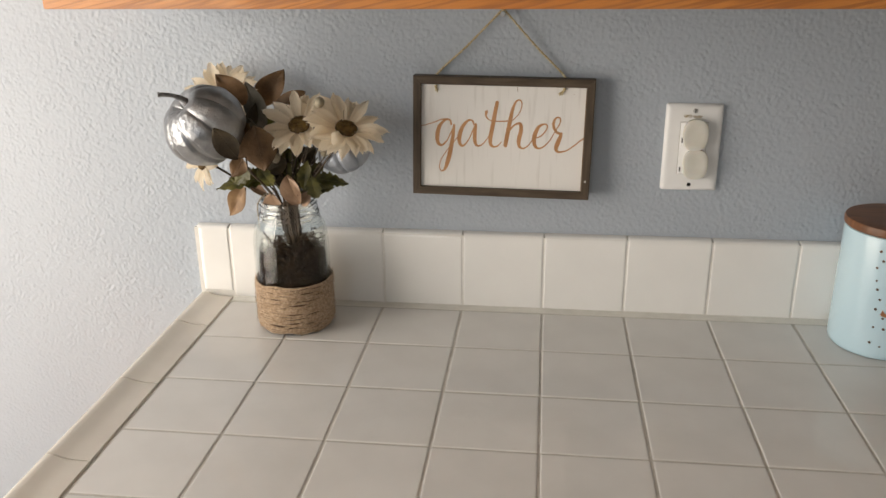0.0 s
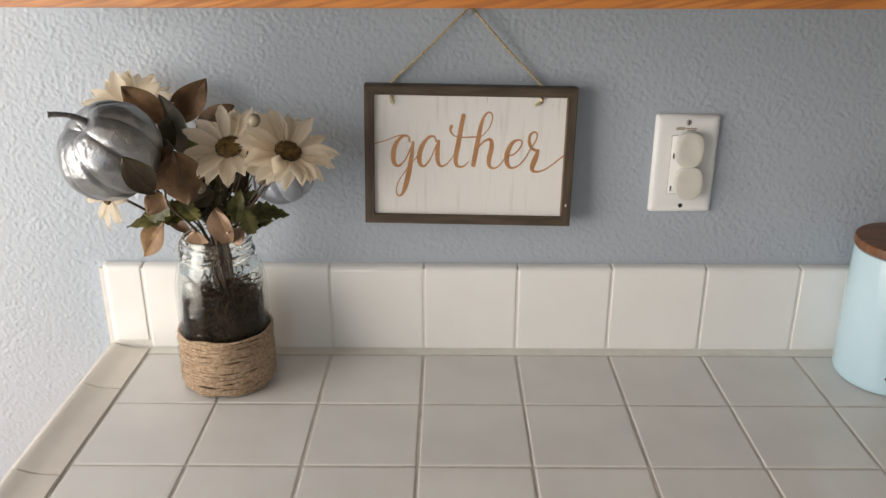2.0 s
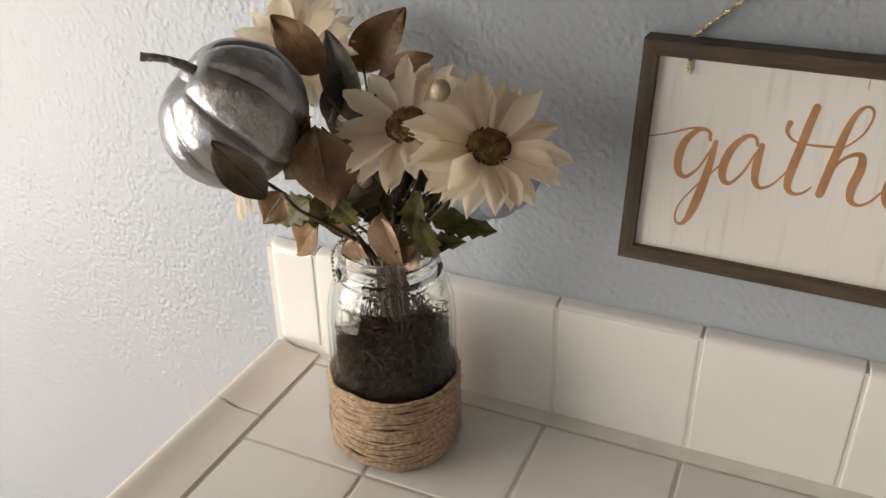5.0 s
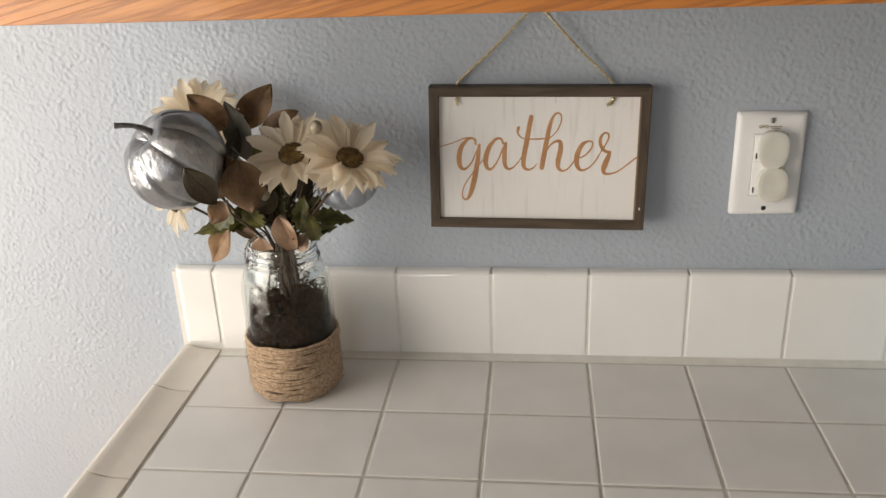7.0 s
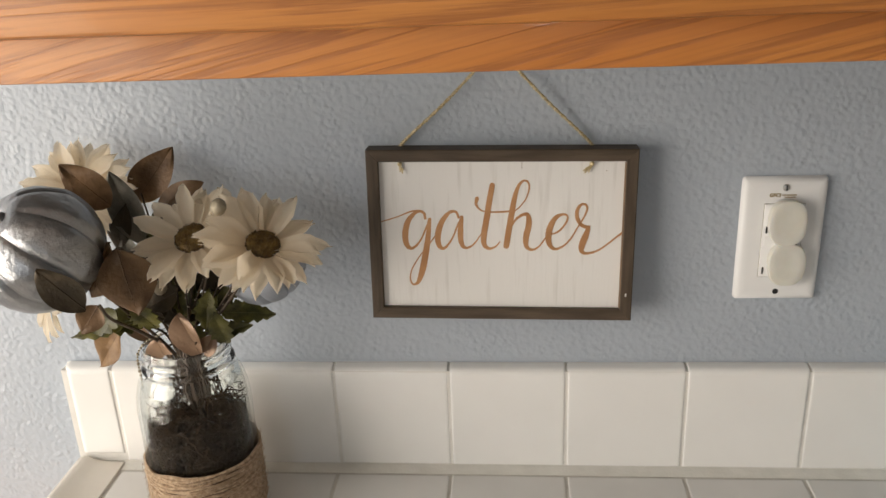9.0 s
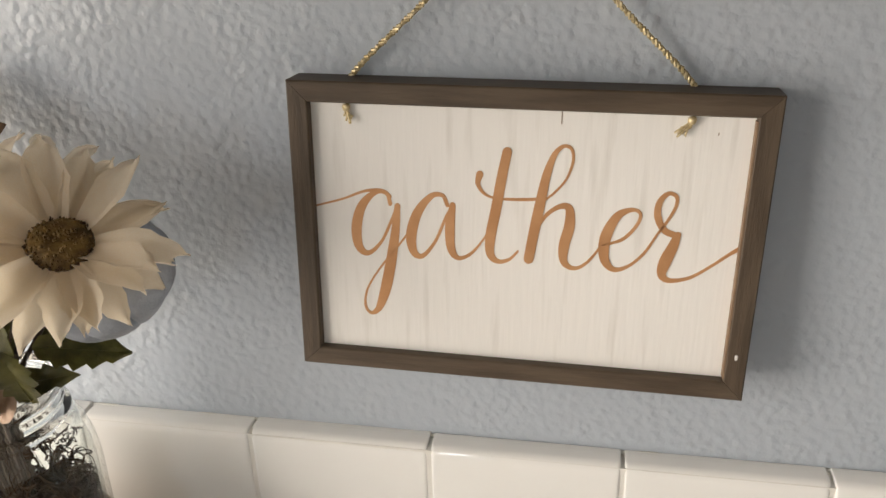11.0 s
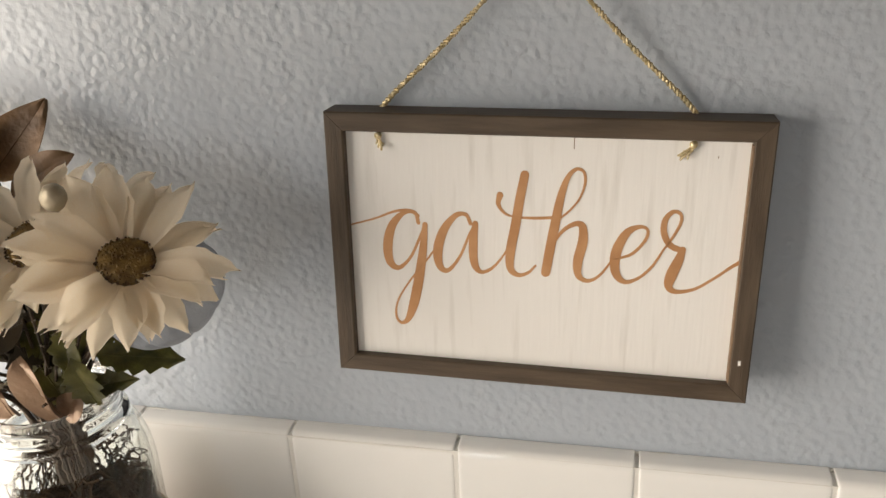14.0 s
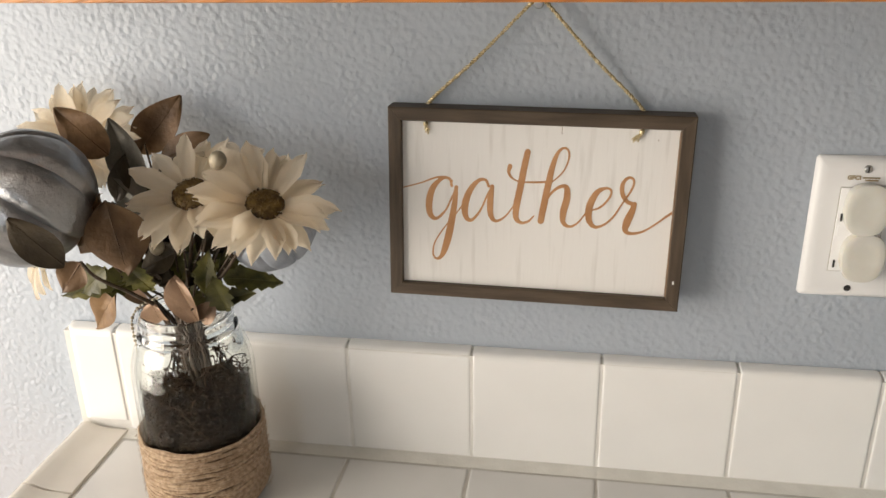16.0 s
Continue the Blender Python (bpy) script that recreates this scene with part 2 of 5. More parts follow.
gl.new(gn.new("ShaderNodeTexCoord").outputs["Object"], wobble.inputs["Vector"])
gl.new(wobble.outputs["Fac"], ripple.inputs["Height"])
gl.new(ripple.outputs[0], gloss.inputs["Normal"])
gl.new(share.outputs[0], pane.inputs["Fac"])
gl.new(clear.outputs[0], pane.inputs[1])
gl.new(gloss.outputs[0], pane.inputs[2])
gl.new(pane.outputs[0], gn["Material Output"].inputs["Surface"])
GLASS = material("clear_glass", (0.97, 0.985, 0.98), rough=0.02, transmission=1.0, ior=1.47, bump=0.0008, bump_scale=35)
TWINE = material("jute_twine", (0.31, 0.205, 0.118), (0.55, 0.405, 0.268), rough=0.95, scale=300, bump=0.0008, bump_scale=1300, sheen=0.3)
TWINE_SHADE = material("jute_shadow", (0.09, 0.052, 0.026), (0.15, 0.09, 0.05), rough=0.95, scale=160)
MOSS = material("dark_moss", (0.012, 0.008, 0.005), (0.036, 0.024, 0.015), rough=1.0, scale=250, ior=1.03)
mn, ml = MOSS.node_tree.nodes, MOSS.node_tree.links
strand, tone, strand_mix = mn.new("ShaderNodeNewGeometry"), mn.new("ShaderNodeMapRange"), mn.new("ShaderNodeMix")
strand_mix.data_type = 'RGBA'
strand_mix.inputs["B"].default_value = (0.085, 0.050, 0.028, 1)
tone.inputs["From Min"].default_value, tone.inputs["To Max"].default_value = 0.35, 0.9
ml.new(strand.outputs["Random Per Island"], tone.inputs["Value"])
ml.new(tone.outputs[0], strand_mix.inputs["Factor"])
ml.new(mn["Principled BSDF"].inputs["Base Color"].links[0].from_socket, strand_mix.inputs["A"])
ml.new(strand_mix.outputs["Result"], mn["Principled BSDF"].inputs["Base Color"])
SILVER = glitter("silver_paint", (0.32, 0.33, 0.345), (0.45, 0.46, 0.475), rough=0.35)
SILVER_DULL = glitter("dull_silver_paint", (0.33, 0.36, 0.41), (0.43, 0.46, 0.51), rough=0.45, metal=0.5, amount=0.72)
STALK = material("pewter_stalk", (0.10, 0.095, 0.095), (0.20, 0.19, 0.19), rough=0.45, metal=0.5, scale=150, bump=0.001, bump_scale=250)
PETAL = material("cream_fabric", (0.93, 0.82, 0.645), (0.95, 0.872, 0.73), rough=0.75, scale=50, stretch=(1, 4, 1), random_tone=0.04, bump=0.0004, bump_scale=160, sheen=0.2, translucent=0.50)
HEART = glitter("gold_flower_heart", (0.10, 0.060, 0.019), (0.26, 0.165, 0.052), rough=0.5, metal=0.4, size=700, amount=0.3, scale=160)
HEART_RIM = material("brown_flower_rim", (0.045, 0.025, 0.012), (0.10, 0.055, 0.025), rough=0.8, scale=300, bump=0.002, bump_scale=700)
COPPER_LEAF = material("copper_brown_leaf", (0.105, 0.060, 0.028), (0.240, 0.142, 0.070), rough=0.45, metal=0.10, translucent=0.12, scale=45, random_tone=0.22, bump=0.0007, bump_scale=260)
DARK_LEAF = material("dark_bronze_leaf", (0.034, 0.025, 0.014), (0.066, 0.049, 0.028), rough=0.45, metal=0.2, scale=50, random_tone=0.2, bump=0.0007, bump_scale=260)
LIGHT_LEAF = material("rose_copper_leaf", (0.20, 0.125, 0.076), (0.33, 0.215, 0.138), rough=0.38, metal=0.2, scale=50, random_tone=0.1, bump=0.0006, bump_scale=260)
GOLD_LEAF = material("golden_brown_leaf", (0.17, 0.095, 0.042), (0.30, 0.185, 0.088), rough=0.40, metal=0.15, scale=50, random_tone=0.1, bump=0.0006, bump_scale=260, translucent=0.1)
GREEN_LEAF = material("olive_green_leaf", (0.042, 0.043, 0.010), (0.160, 0.148, 0.034), rough=0.45, scale=60, random_tone=0.3, bump=0.0006, bump_scale=300)
GLITTER_LEAF = glitter("pewter_glitter_leaf", (0.12, 0.115, 0.095), (0.27, 0.26, 0.225), rough=0.45, metal=0.3, amount=0.35)
STEM = material("brown_stem", (0.040, 0.026, 0.015), (0.085, 0.055, 0.030), rough=0.6, scale=120, bump=0.001, bump_scale=500)
CHAMPAGNE = glitter("champagne_glitter", (0.30, 0.26, 0.18), (0.50, 0.44, 0.33), rough=0.5, metal=0.45, size=800, amount=0.1)

# ---- builders ----
ORIGIN = {}


def thing(name, at, label, category, group="", turn=None):
    """An Empty at the thing's base; its parts hang under it."""
    ob = new(name)
    ob.empty_display_size = 0.02
    m = Matrix.Translation(at) @ (turn or Matrix())
    ob.matrix_world = m
    ORIGIN[ob] = m
    return tagged(ob, label, category, group)


def to_mesh(name, bm, mat, smooth=True):
    me = bpy.data.meshes.new(name)
    bmesh.ops.recalc_face_normals(bm, faces=bm.faces)
    bm.to_mesh(me)
    bm.free()
    if smooth:
        me.shade_smooth()
        me.set_sharp_from_angle(angle=radians(38))
    me.materials.append(mat)
    return me


def part(name, bm, mat, parent, label="", local=False, smooth=True):
    """One mesh under a thing or part. The bmesh is in world metres, or in the thing's own when local."""
    if not local:
        bm.transform(ORIGIN[parent].inverted())
    ob = new(name, to_mesh(name, bm, mat, smooth))
    ob.parent = parent
    ORIGIN[ob] = ORIGIN[parent]
    return tagged(ob, label)


def piece(name, me, m, parent):
    """An object on a shared mesh at the world pose m, under parent."""
    ob = new(name, me)
    ob.parent = parent
    ob.matrix_basis = ORIGIN[parent].inverted() @ m
    return ob


def structure(name, bm, mat, label, category, smooth=True):
    ob = new(name, to_mesh(name, bm, mat, smooth))
    ORIGIN[ob] = Matrix()
    return tagged(ob, label, category, kind="structure")


def box(bm, lo, hi, bevel=0.0, segments=2):
    r = bmesh.ops.create_cube(bm, size=1)
    v = r["verts"]
    for w in v:
        w.co = [lo[i] if w.co[i] < 0 else hi[i] for i in range(3)]
    if bevel:
        edges = list({e for w in v for e in w.link_edges})
        bmesh.ops.bevel(bm, geom=edges, offset=bevel, segments=segments, profile=0.5, affect='EDGES')
    return bm


def boxes(*spans, bevel=0.0):
    bm = bmesh.new()
    for lo, hi in spans:
        box(bm, lo, hi, bevel)
    return bm


def lathe(profile, at=(0, 0, 0), segments=48, closed=False):
    """Revolves (radius, height) pairs round z."""
    bm = bmesh.new()
    rings = []
    for r, z in profile:
        if r < 1e-6:
            rings.append([bm.verts.new((at[0], at[1], at[2] + z))] * segments)
        else:
            rings.append([bm.verts.new((at[0] + r * math.cos(2 * math.pi * i / segments), at[1] + r * math.sin(2 * math.pi * i / segments), at[2] + z))
                          for i in range(segments)])
    pairs = list(zip(rings, rings[1:])) + ([(rings[-1], rings[0])] if closed else [])
    for a, b in pairs:
        for i in range(segments):
            j = (i + 1) % segments
            corners = []
            for v in (a[i], a[j], b[j], b[i]):
                if v not in corners:
                    corners.append(v)
            if len(corners) > 2:
                bm.faces.new(corners)
    return bm


def smooth_line(points, steps=8):
    """Catmull-Rom through points of any dimension."""
    p = [np.array(q, float) for q in points]
    p = [2 * p[0] - p[1]] + p + [2 * p[-1] - p[-2]]
    out = []
    for i in range(1, len(p) - 2):
        for k in range(steps):
            t = k / steps
            out.append(0.5 * (2 * p[i] + (p[i + 1] - p[i - 1]) * t + (2 * p[i - 1] - 5 * p[i] + 4 * p[i + 1] - p[i + 2]) * t * t
                              + (3 * p[i] - p[i - 1] - 3 * p[i + 1] + p[i + 2]) * t ** 3))
    out.append(p[-2])
    return out


def tube(bm, line, radius, sides=6, caps=True):
    """A tube along a line; radius is a number or a function of 0..1."""
    line = [Vector(q) for q in line]
    rings, n = [], len(line)
    side = None
    for i, q in enumerate(line):
        d = (line[min(i + 1, n - 1)] - line[max(i - 1, 0)]).normalized()
        if side is None:
            side = d.orthogonal().normalized()
        side = (side - d * side.dot(d)).normalized()
        up = d.cross(side)
        r = radius(i / max(n - 1, 1)) if callable(radius) else radius
        rings.append([bm.verts.new(q + r * (math.cos(2 * math.pi * k / sides) * side + math.sin(2 * math.pi * k / sides) * up)) for k in range(sides)])
    for a, b in zip(rings, rings[1:]):
        for k in range(sides):
            bm.faces.new((a[k], a[(k + 1) % sides], b[(k + 1) % sides], b[k]))
    if caps:
        bm.faces.new(rings[0][::-1])
        bm.faces.new(rings[-1])
    return bm


def prism(profile, axis_from, axis_to, place):
    """Sweeps a closed outline straight from one value to another; place(u, v, w) gives the point."""
    bm = bmesh.new()
    a = [bm.verts.new(place(u, v, axis_from)) for u, v in profile]
    b = [bm.verts.new(place(u, v, axis_to)) for u, v in profile]
    n = len(profile)
    for i in range(n):
        bm.faces.new((a[i], a[(i + 1) % n], b[(i + 1) % n], b[i]))
    bm.faces.new(a[::-1])
    bm.faces.new(b)
    return bm


# ---- the room ----
XL, XR, YB, H = -1.55, 1.6, -3.45, 2.44
structure("wall_north", boxes(((XL - 0.12, WALL_Y, 0), (XR + 0.12, WALL_Y + 0.12, H))), WALL,
          "blue-grey painted wall with sprayed orange-peel texture", "wall", smooth=False)
structure("wall_east", boxes(((XR, YB, 0), (XR + 0.12, WALL_Y - 0.002, H))), PLAIN, "plain off-white painted kitchen wall", "wall", smooth=False)
structure("wall_west", boxes(((XL - 0.12, YB, 0), (XL, -0.52, H)), ((XL - 0.12, 0.78, 0), (XL, WALL_Y - 0.002, H)),
                             ((XL - 0.12, -0.52, 0), (XL, 0.78, 0.30)), ((XL - 0.12, -0.52, 2.10), (XL, 0.78, H))), PLAIN,
          "plain off-white painted wall with a window opening", "wall", smooth=False)
structure("wall_south", boxes(((XL - 0.12, YB - 0.12, 0), (-0.92, YB, H)), ((-0.46, YB - 0.12, 0), (XR + 0.12, YB, H)),
                              ((-0.92, YB - 0.12, 0), (-0.46, YB, 0.8)), ((-0.92, YB - 0.12, 2.1), (-0.46, YB, H))), PLAIN,
          "plain off-white painted wall with a narrow window opening", "wall", smooth=False)
structure("floor", boxes(((XL - 0.12, YB - 0.12, -0.1), (XR + 0.12, WALL_Y + 0.12, 0))), FLOOR, "plain grey-brown kitchen floor", "floor", smooth=False)
structure("ceiling", boxes(((XL - 0.12, YB - 0.12, H), (XR + 0.12, WALL_Y + 0.12, H + 0.1))), CEILING, "white textured kitchen ceiling", "ceiling", smooth=False)

# ---- wall cabinet ----
CX0, CX1, CF, CZ = -0.470, 1.55, 0.867, 1.334
cabinet = thing("wall_cabinet", (0.5, 1.0, CZ), "honey oak wall cabinet with overlay doors above the worktop", "cabinet")
part("body", boxes(((CX0, CF + 0.02, CZ + 0.012), (CX1, WALL_Y - 0.002, 2.1)), bevel=0.001), OAK, cabinet)
# added, unseen: keeps oak out of the pumpkin's reflection, dims bounce on the wall
part("bottom_panel", boxes(((CX0 + 0.002, CF + 0.0205, CZ + 0.004), (CX1 - 0.002, WALL_Y - 0.003, CZ + 0.0115))), DIM_PANEL, cabinet, "dark panel added out of view to dim reflections and bounce")
part("bottom_rail", boxes(((CX0, CF, CZ), (CX1, CF + 0.0195, CZ + 0.040)), bevel=0.0012), OAK, cabinet)
part("top_rail", boxes(((CX0, CF, 2.05), (CX1, CF + 0.0195, 2.1)), bevel=0.0012), OAK, cabinet)
for sx in (CX0, 0.53, CX1 - 0.04):
    part("stile", boxes(((sx, CF, CZ + 0.041), (sx + 0.04, CF + 0.0195, 2.049)), bevel=0.0012), OAK, cabinet)
for dx0, dx1 in ((CX0 + 0.012, 0.536), (0.562, CX1 - 0.012)):
    door = part("door", boxes(((dx0 + 0.050, CF - 0.011, CZ + 0.080), (dx1 - 0.050, CF - 0.003, 2.012)), bevel=0.002), OAK_UP, cabinet)
    part("door_rail", boxes(((dx0, CF - 0.020, CZ + 0.026), (dx1, CF - 0.001, CZ + 0.083)), bevel=0.004), OAK_DOOR, door)
    part("door_rail", boxes(((dx0, CF - 0.020, 2.01), (dx1, CF - 0.001, 2.07)), bevel=0.004), OAK_DOOR, door)
    for ux in (dx0, dx1 - 0.057):
        part("door_stile", boxes(((ux, CF - 0.020, CZ + 0.0835), (ux + 0.057, CF - 0.001, 2.0095)), bevel=0.004), OAK_UP, door)

# ---- base under the worktop ----
base = thing("base_cabinet", (0.55, 0.8, 0), "plain oak base cabinet under the tiled worktop", "cabinet")
part("body", boxes(((-0.425, 0.53, 0.1), (XR - 0.004, WALL_Y - 0.003, 0.868)), bevel=0.001), OAK, base)
part("plinth", boxes(((-0.40, 0.59, 0), (XR - 0.004, WALL_Y - 0.003, 0.099))), OAK, base)
# ---- mason jar with twine, moss ----
JX, JY = -0.286, 1.041
jar = thing("mason_jar", (JX, JY, TOP + 0.0006), "clear glass mason jar wrapped in jute twine, used as a vase", "jar")
outer = [(0, 0.003), (0.030, 0.003), (0.036, 0.0), (0.041, 0.0006), (0.0455, 0.005), (0.048, 0.013), (0.0485, 0.030), (0.0488, 0.095), (0.0488, 0.118), (0.0475, 0.130),
         (0.0445, 0.141), (0.0405, 0.149), (0.0378, 0.1525), (0.0385, 0.1545), (0.0395, 0.156), (0.0385, 0.1578), (0.0362, 0.159), (0.0362, 0.161),
         (0.0373, 0.1625), (0.0373, 0.164), (0.0362, 0.1655), (0.0362, 0.1675), (0.0373, 0.169), (0.0362, 0.1705), (0.0362, 0.1735), (0.0356, 0.1752)]
inner = [(0.0340, 0.1752), (0.0334, 0.174), (0.0334, 0.158), (0.0352, 0.1515), (0.0385, 0.1465), (0.0420, 0.139), (0.0448, 0.128), (0.0458, 0.117), (0.0458, 0.03), (0.0450, 0.014),
         (0.0420, 0.007), (0.036, 0.0055), (0, 0.0055)]
glass = part("glass_body", lathe(outer[:12], (JX, JY, TOP + 0.0006), 72), GLASS_BODY, jar, "clear thin glass body")
lining = part("glass_lining", lathe(inner[5:], (JX, JY, TOP + 0.0006), 72), GLASS_BODY, glass)
neck_ring = part("glass_neck", lathe(outer[11:] + inner[:6], (JX, JY, TOP + 0.0006), 72, True), GLASS, glass, "threaded clear glass neck")
for ob in (glass, lining, neck_ring):
    ob.visible_shadow = False
rng = random.Random(4)
TURNS, TW0, TW1 = 28, 0.0022, 0.0700
coil = []
for i in range(TURNS * 56):
    f = i / (TURNS * 56)
    a = 2 * math.pi * f * TURNS - 1.2
    h = TW0 + (TW1 - TW0) * f
    w = 0.0030 * noise.noise((math.cos(a) * 2.1, math.sin(a) * 2.1, f * 40))
    bulge = 0.0014 * noise.noise((math.cos(a) * 3 + 7, math.sin(a) * 3, f * 60))
    foot = min(1.0, h / 0.013)
    r = 0.0432 + 0.0072 * math.sin(foot * math.pi / 2) + bulge
    coil.append((JX + r * math.cos(a), JY + r * math.sin(a), TOP + h + w + 0.0012 * math.cos(a - 0.3) * f))
wrap = part("twine_wrap", tube(bmesh.new(), coil, lambda f: 0.00140 + 0.00032 * math.sin(f * 700) + 0.0002 * math.sin(f * 3100), 6), TWINE, jar, "tan jute twine wound in rows")
# dark sheet behind the coils: the shade between the rows, put into colour
part("twine_backing", lathe([(0.0437, 0.004), (0.0490, 0.014), (0.0494, 0.030), (0.0494, 0.069), (0.0491, 0.069)], (JX, JY, TOP), 48), TWINE_SHADE, wrap)
bm = bmesh.new()
for i in range(700):
    a, h = rng.uniform(0, 2 * math.pi), rng.uniform(0.006, 0.070)
    r = 0.0515
    p0 = Vector((JX + r * math.cos(a), JY + r * math.sin(a), TOP + h))
    out = Vector((math.cos(a), math.sin(a), rng.uniform(-0.8, 0.8))).normalized()
    along = Vector((-math.sin(a), math.cos(a), rng.uniform(-0.4, 0.4)))
    tube(bm, [p0, p0 + out * 0.0012 + along * 0.002, p0 + out * rng.uniform(0.001, 0.003) + along * rng.uniform(0.003, 0.007)], 0.00013, 3, False)
part("twine_fuzz", bm, TWINE, wrap)

bm = bmesh.new()
bmesh.ops.create_icosphere(bm, subdivisions=5, radius=1)
for v in bm.verts:
    d = v.co.normalized()
    r = 1 + 0.10 * noise.noise(d * 5) + 0.07 * noise.noise(d * 14) + 0.04 * noise.noise(d * 33)
    flat = d.copy()
    k = max(abs(flat.z), math.hypot(flat.x, flat.y))
    flat = flat / k * 0.55 + flat * 0.45
    v.co = Vector((JX + 0.0330 * flat.x * min(r, 1.05), JY + 0.0330 * flat.y * min(r, 1.05), TOP + 0.046 + 0.0370 * flat.z * (r if flat.z > 0 else 1)))
for i in range(1900):
    a, rr = rng.uniform(0, 2 * math.pi), 0.0445 * rng.random() ** 0.35
    crest = 0.084 + 0.036 * math.cos(min(1.0, rr / 0.042) * math.pi / 2) + 0.018 * noise.noise((math.cos(a) * 1.5, math.sin(a) * 1.5, 4.0))
    h = crest - 0.062 * rng.random() ** 1.3 if rng.random() < 0.92 else crest + 0.012 * rng.random()
    q = Vector((JX + rr * math.cos(a), JY + rr * math.sin(a), TOP + h))
    d = Vector((rng.uniform(-1, 1), rng.uniform(-1, 1), rng.uniform(-0.4, 1.2))).normalized()
    line = [q]
    for k in range(rng.randint(5, 10)):
        d = (d + 0.9 * Vector((rng.uniform(-1, 1), rng.uniform(-1, 1), rng.uniform(-1, 1)))).normalized()
        q = q + d * 0.0045
        off = Vector((q.x - JX, q.y - JY, 0))
        if off.length > 0.0440:
            off *= rng.uniform(0.0385, 0.0440) / off.length
            q = Vector((JX + off.x, JY + off.y, q.z))
        q.z = min(q.z, TOP + 0.136)
        q.z = max(q.z, TOP + 0.012)
        line.append(q.copy())
    tube(bm, smooth_line(line, 3), 0.00026 + 0.00055 * rng.random() ** 2, 4, False)
moss = new("moss", to_mesh("moss", bm, MOSS))
tagged(moss, "dark dried moss tangle filling the glass jar", "moss", kind="stuff")


# ---- the bouquet ----
bundle = thing("stem_bundle", (JX + 0.008, JY, TOP + 0.09), "taped brown bundle of artificial stems standing in the moss", "stems")
part("tape", tube(bmesh.new(), smooth_line([(JX - 0.002, JY - 0.002, TOP + 0.163), (JX + 0.001, JY, TOP + 0.145), (JX + 0.005, JY - 0.001, TOP + 0.12), (JX + 0.009, JY, TOP + 0.085)], 5), lambda f: 0.0085 - 0.0035 * math.sin(f * 2.4), 10), STEM, bundle)
NECK = Vector((JX, JY, TOP + 0.170))


def stem_line(head, through_neck=(0, 0), sag=0.0, foot=0.1):
    """From a head back through the jar's neck into the moss."""
    head = Vector(head)
    n = NECK + Vector((through_neck[0], through_neck[1], 0)) * 0.7
    b = Vector((JX + 0.008 + through_neck[0] * 0.25, JY + through_neck[1] * 0.25, TOP + foot))
    m = head.lerp(n, 0.5) + Vector((0, 0, -sag))
    return smooth_line([head, m, n, n.lerp(b, 0.5), b], 5)


def make_petal(seed):
    r = random.Random(seed)
    bm = bmesh.new()
    rows, cols = 11, 7
    lean, wave = r.uniform(-0.10, 0.10), r.uniform(0, 6)
    split = r.choice((0.0, 0.0, 0.06, 0.09))
    grid = []
    for i in range(rows + 1):
        u = i / rows
        w = 0.152 * (0.42 + 0.58 * math.sin(min(1, u / 0.62) * math.pi / 2)) * (1 - max(0, (u - 0.48) / 0.52) ** 2.1) + 0.006
        row = []
        for j in range(cols):
            q = j / (cols - 1) * 2 - 1
            ragged = r.uniform(-0.018, 0.018) if abs(q) == 1 and u > 0.45 else 0
            x = 0.16 + 0.84 * u - split * (1 - abs(q)) * max(0, u - 0.9) * 10 + (r.uniform(-0.03, 0.03) if i == rows else 0)
            y = q * (w + ragged) + lean * u * u
            z = 0.30 * u ** 1.6 - 0.16 * u ** 4 + 0.06 * q * q * math.sin(u * math.pi)
            z += 0.014 * math.cos(q * 2.5 * math.pi) * math.sin(u * math.pi) + 0.030 * math.sin(u * 5 + q * 2.2 + wave) * u + r.uniform(-0.005, 0.005)
            row.append(bm.verts.new((x, y, z)))
        grid.append(row)
    for a, b in zip(grid, grid[1:]):
        for j in range(cols - 1):
            bm.faces.new((a[j], a[j + 1], b[j + 1], b[j]))
    me = to_mesh("petal", bm, PETAL, False)
    me.shade_smooth()
    return me


PETALS = [make_petal(k) for k in range(10)]


